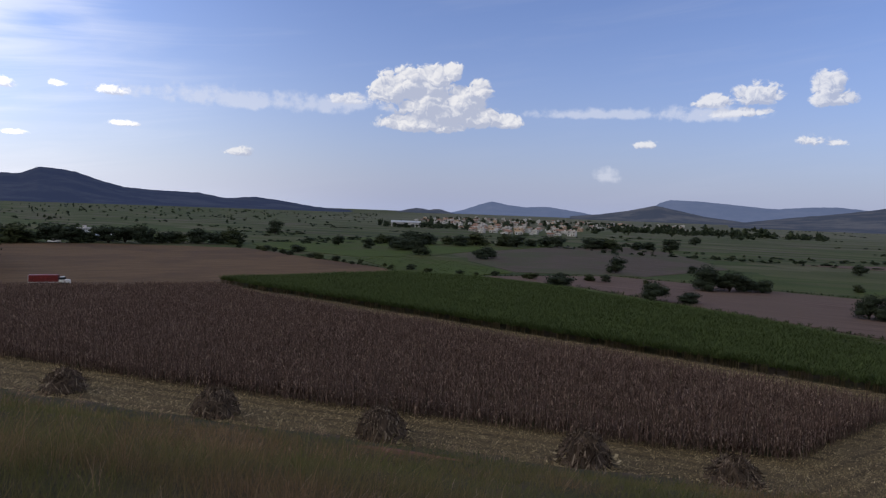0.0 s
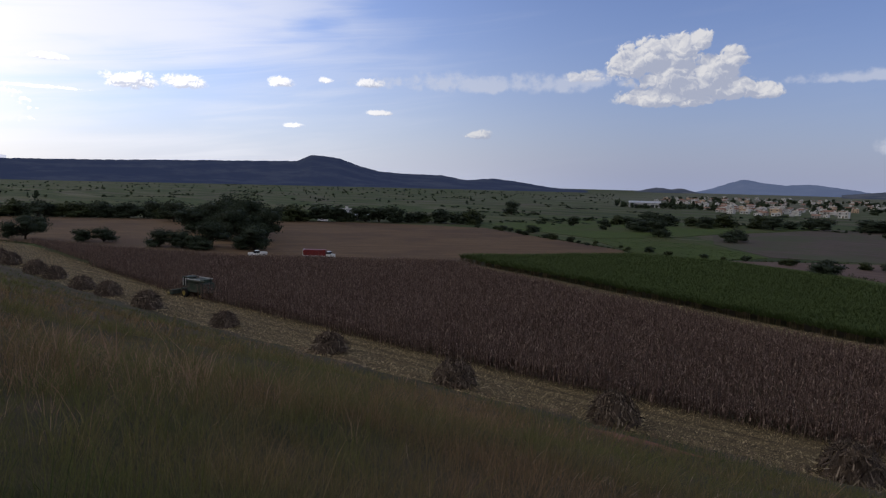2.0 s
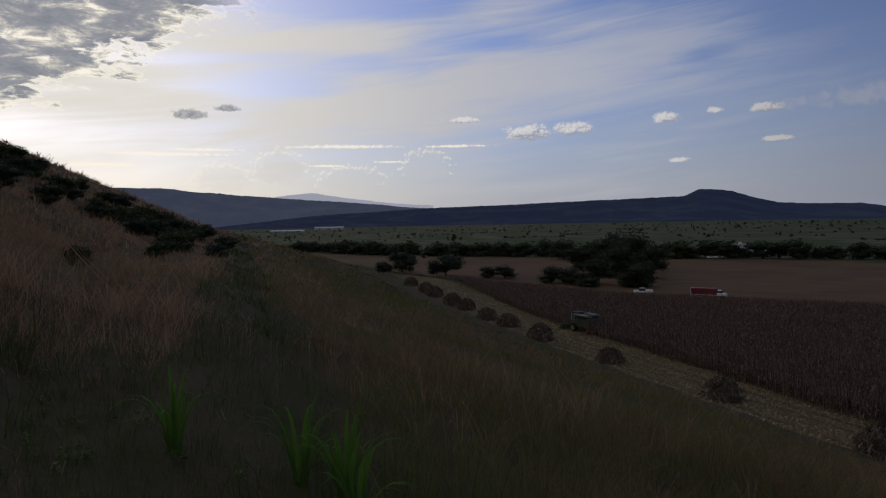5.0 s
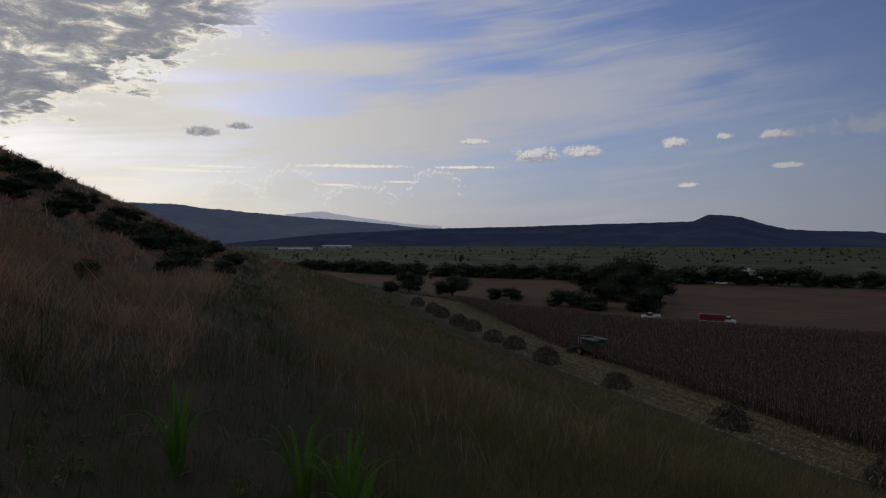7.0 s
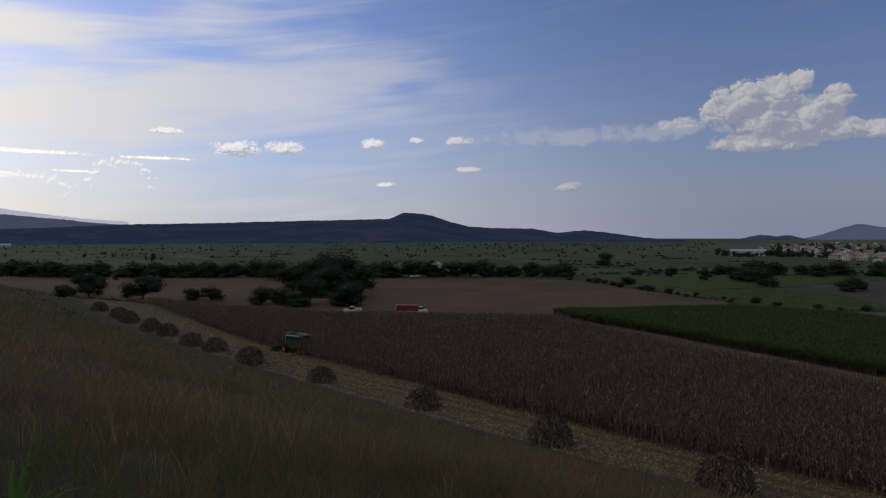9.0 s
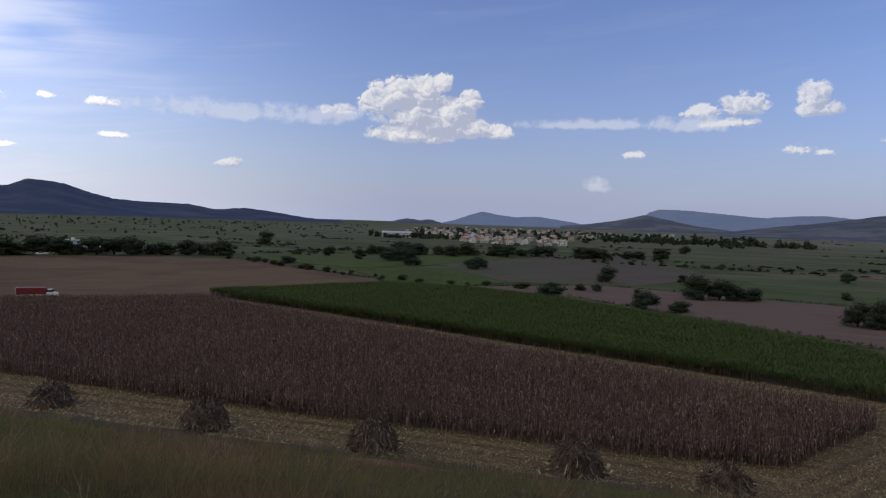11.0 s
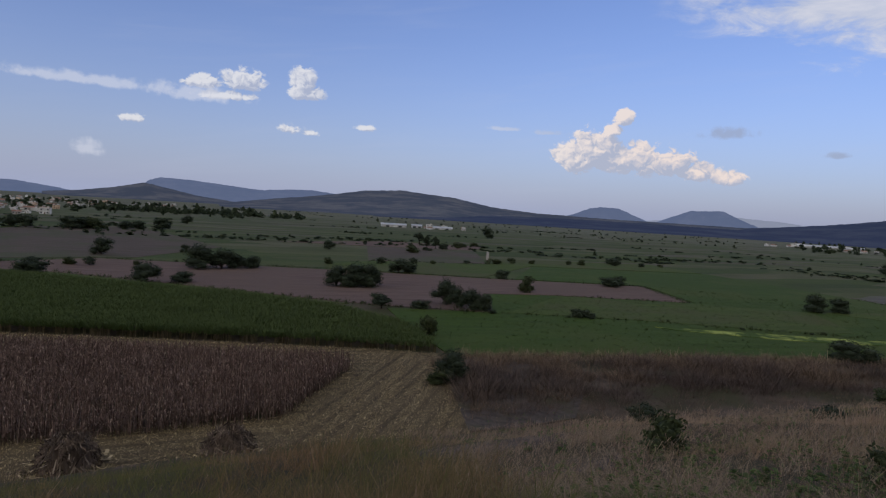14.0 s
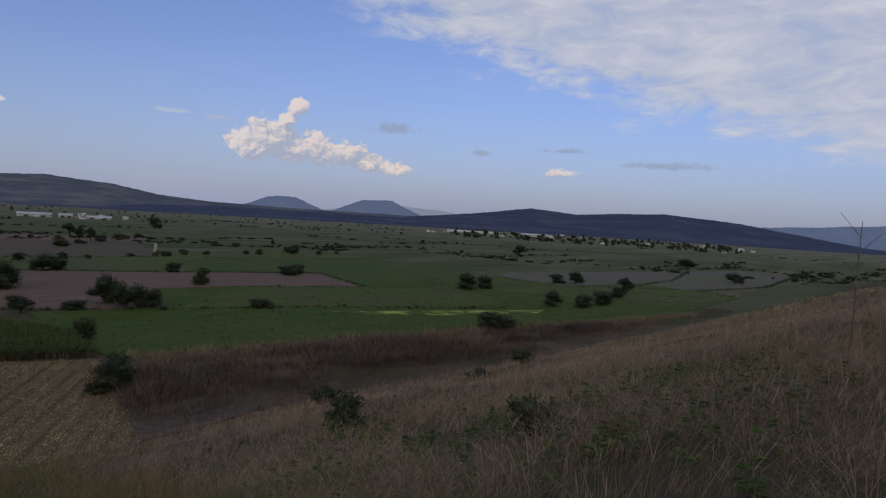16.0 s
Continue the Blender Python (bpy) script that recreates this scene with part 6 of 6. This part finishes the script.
def pickup(x, y, turn, label):
    """A pickup truck, front towards +x."""
    t = tagged(new("pickup_truck"), label, "pickup")
    w = MAT["white_paint"]
    bm = box(bmesh.new(), -2.6, 2.6, -0.9, 0.9, 0.45, 1.0, 0.09)
    part("body", bm, w, t)
    cab = part("cab", box(bmesh.new(), -0.6, 1.25, -0.82, 0.82, 1.0, 1.72, 0.1, 0.7, -0.1), MAT["glass"], t, "dark cab windows")
    part("roof", box(bmesh.new(), -0.5, 0.75, -0.76, 0.76, 1.68, 1.78, 0.04), w, cab)
    for yy in (-0.86, 0.86):
        part("bed_side", box(bmesh.new(), -2.58, -0.65, yy - 0.04, yy + 0.04, 0.95, 1.3, 0.02), w, t)
    part("tailgate", box(bmesh.new(), -2.6, -2.52, -0.86, 0.86, 0.95, 1.3, 0.02), w, t)
    part("bonnet", box(bmesh.new(), 1.1, 2.56, -0.84, 0.84, 0.98, 1.14, 0.06), w, t)
    part("bumper", box(bmesh.new(), 2.56, 2.72, -0.88, 0.88, 0.45, 0.66, 0.03), MAT["pale_metal"], t)
    for yy in (-0.62, 0.62):
        part("headlight", box(bmesh.new(), 2.56, 2.62, yy - 0.16, yy + 0.16, 0.74, 0.92, 0.02), MAT["glass"], t)
    for xx in (-1.6, 1.65):
        for yy in (-0.84, 0.84):
            wheel(t, xx, yy, 0.36, 0.36, 0.24, MAT["pale_metal"])
    t.matrix_basis = pose(x, y, 0.05, 0, 0, turn) @ Matrix.Scale(0.76, 4)


def grain_truck(x, y, turn):
    """A farm truck with a long red box, front towards +x."""
    t = tagged(new("grain_truck"), "red grain truck with white trim and a pale cab", "truck")
    part("chassis", box(bmesh.new(), -4.0, 4.4, -0.5, 0.5, 0.7, 0.95, 0.02), MAT["dark"], t)
    bed = part("bed", box(bmesh.new(), -4.1, 2.3, -1.2, 1.2, 0.95, 2.75, 0.05), MAT["red_paint"], t)
    for i in range(8):
        xx = -3.9 + i * 0.86
        part("rib", box(bmesh.new(), xx - 0.05, xx + 0.05, -1.26, 1.26, 1.0, 2.72, 0.01), MAT["red_paint"], bed)
    part("sill", box(bmesh.new(), -4.14, 2.34, -1.28, 1.28, 0.88, 1.06, 0.02), MAT["white_paint"], bed, "white painted sill")
    part("tail_panel", box(bmesh.new(), -4.2, -4.1, -1.2, 1.2, 1.0, 2.75, 0.02), MAT["white_paint"], bed, "white tail panel")
    cab = part("cab", box(bmesh.new(), 2.5, 4.0, -1.0, 1.0, 0.8, 1.6, 0.08), MAT["white_paint"], t)
    part("glass", box(bmesh.new(), 2.55, 3.9, -0.95, 0.95, 1.6, 2.2, 0.08, 0.85, -0.08), MAT["glass"], cab, "dark cab windows")
    part("roof", box(bmesh.new(), 2.6, 3.65, -0.92, 0.92, 2.18, 2.28, 0.04), MAT["white_paint"], cab)
    part("bonnet", box(bmesh.new(), 3.95, 4.9, -0.85, 0.85, 0.75, 1.5, 0.08), MAT["white_paint"], t)
    part("bumper", box(bmesh.new(), 4.88, 5.02, -0.95, 0.95, 0.55, 0.8, 0.03), MAT["pale_metal"], t)
    for xx, both in ((3.9, False), (-1.6, True), (-2.8, True)):
        for yy in (-0.95, 0.95):
            wheel(t, xx, yy, 0.48, 0.48, 0.42 if both else 0.28, MAT["pale_metal"])
    t.matrix_basis = pose(x, y, 0.05, 0, 0, turn) @ Matrix.Scale(0.74, 4)


harvester(-70.0, 69.6, 174)
pickup(-95.5, 112.5, 232, "white pickup truck parked beside the trees")
pickup(-155, 222, 200, "white pickup truck parked at the far hedge")
grain_truck(-82.5, 116.5, 24)


# ---- tall green grass beside the path, and single weeds ----
def lush_clump(x, y, h, seed, label):
    """A clump of broad arching blades; each blade is a part."""
    rng = np.random.default_rng(seed)
    t = tagged(new("tall_grass_clump"), label, "grass clump", "tall grass clumps")
    for i in range(17):
        a, reach, tall = rng.uniform(0, 6.283), rng.uniform(0.12, 0.5), rng.uniform(0.55, 1.0)
        d = np.array([math.cos(a), math.sin(a), 0.0])
        side = np.array([-d[1], d[0], 0.0])
        vs, fs = [], []
        for j in range(8):
            u = j / 7
            p = d * (0.05 + reach * u * u) + np.array([0, 0, tall * (u - 0.34 * u ** 4 * (reach / 0.3))])
            w = 0.017 * math.sin(min(1.0, 0.28 + u * 0.8) * math.pi) ** 0.7 + 0.001
            vs += [p - side * w, p + d * 0.006, p + side * w]
            if j:
                k = 3 * j
                fs += [(k - 3, k - 2, k + 1, k), (k - 2, k - 1, k + 2, k + 1)]
        part_mesh("blade", quick_mesh("blade", vs, fs, MAT["lush"]), t)
    t.matrix_basis = pose(x, y, float(land(x, y)) - 0.02, 0, 0, seed * 40) @ Matrix.Diagonal((h, h, h, 1))


lush_clump(-6.5, 1.15, 1.15, 61, "bright green clump of broad arching grass blades")
lush_clump(-5.35, 1.95, 1.1, 62, "bright green clump of broad arching grass blades")
lush_clump(-4.75, 2.1, 1.15, 63, "bright green clump of broad arching grass blades")
lush_clump(-4.3, 2.0, 0.9, 64, "small bright green clump of grass blades")


def dead_stalk(x, y, h, seed):
    """A tall leafless weed with thin side twigs."""
    rng = np.random.default_rng(seed)
    t = tagged(new("dead_weed_stalk"), "tall leafless dry weed stalk with thin twigs", "weed", "dry weed stalks")
    part("stem", tube(bmesh.new(), (0, 0, -0.05), (0.06, 0.03, h), 0.011, 0.004, 6), MAT["wood"], t)
    for i in range(7):
        z = h * (0.4 + 0.085 * i)
        a = rng.uniform(0, 6.283)
        q = rng.uniform(0.15, 0.34)
        part("twig", tube(bmesh.new(), (0.06 * z / h, 0.03 * z / h, z), (0.06 * z / h + math.cos(a) * q, math.sin(a) * q, z + q * 1.1), 0.005, 0.002, 5), MAT["wood"], t)
    t.matrix_basis = pose(x, y, float(land(x, y)), 0, 0, seed * 50)


dead_stalk(9.2, -1.25, 2.1, 71)
dead_stalk(14.5, 10.4, 0.9, 72)
dead_stalk(17.6, 12.0, 1.0, 73)
dead_stalk(23.0, 21.0, 1.1, 74)
dead_stalk(-17.5, 1.6, 1.6, 75)
dead_stalk(-19.0, 0.4, 1.5, 76)


# ---- from units of the plan to metres ----
for ob in scene.objects:
    if ob.parent is None and ob.type in ("MESH", "EMPTY"):
        ob.matrix_basis = Matrix.Scale(PLAN, 4) @ ob.matrix_basis
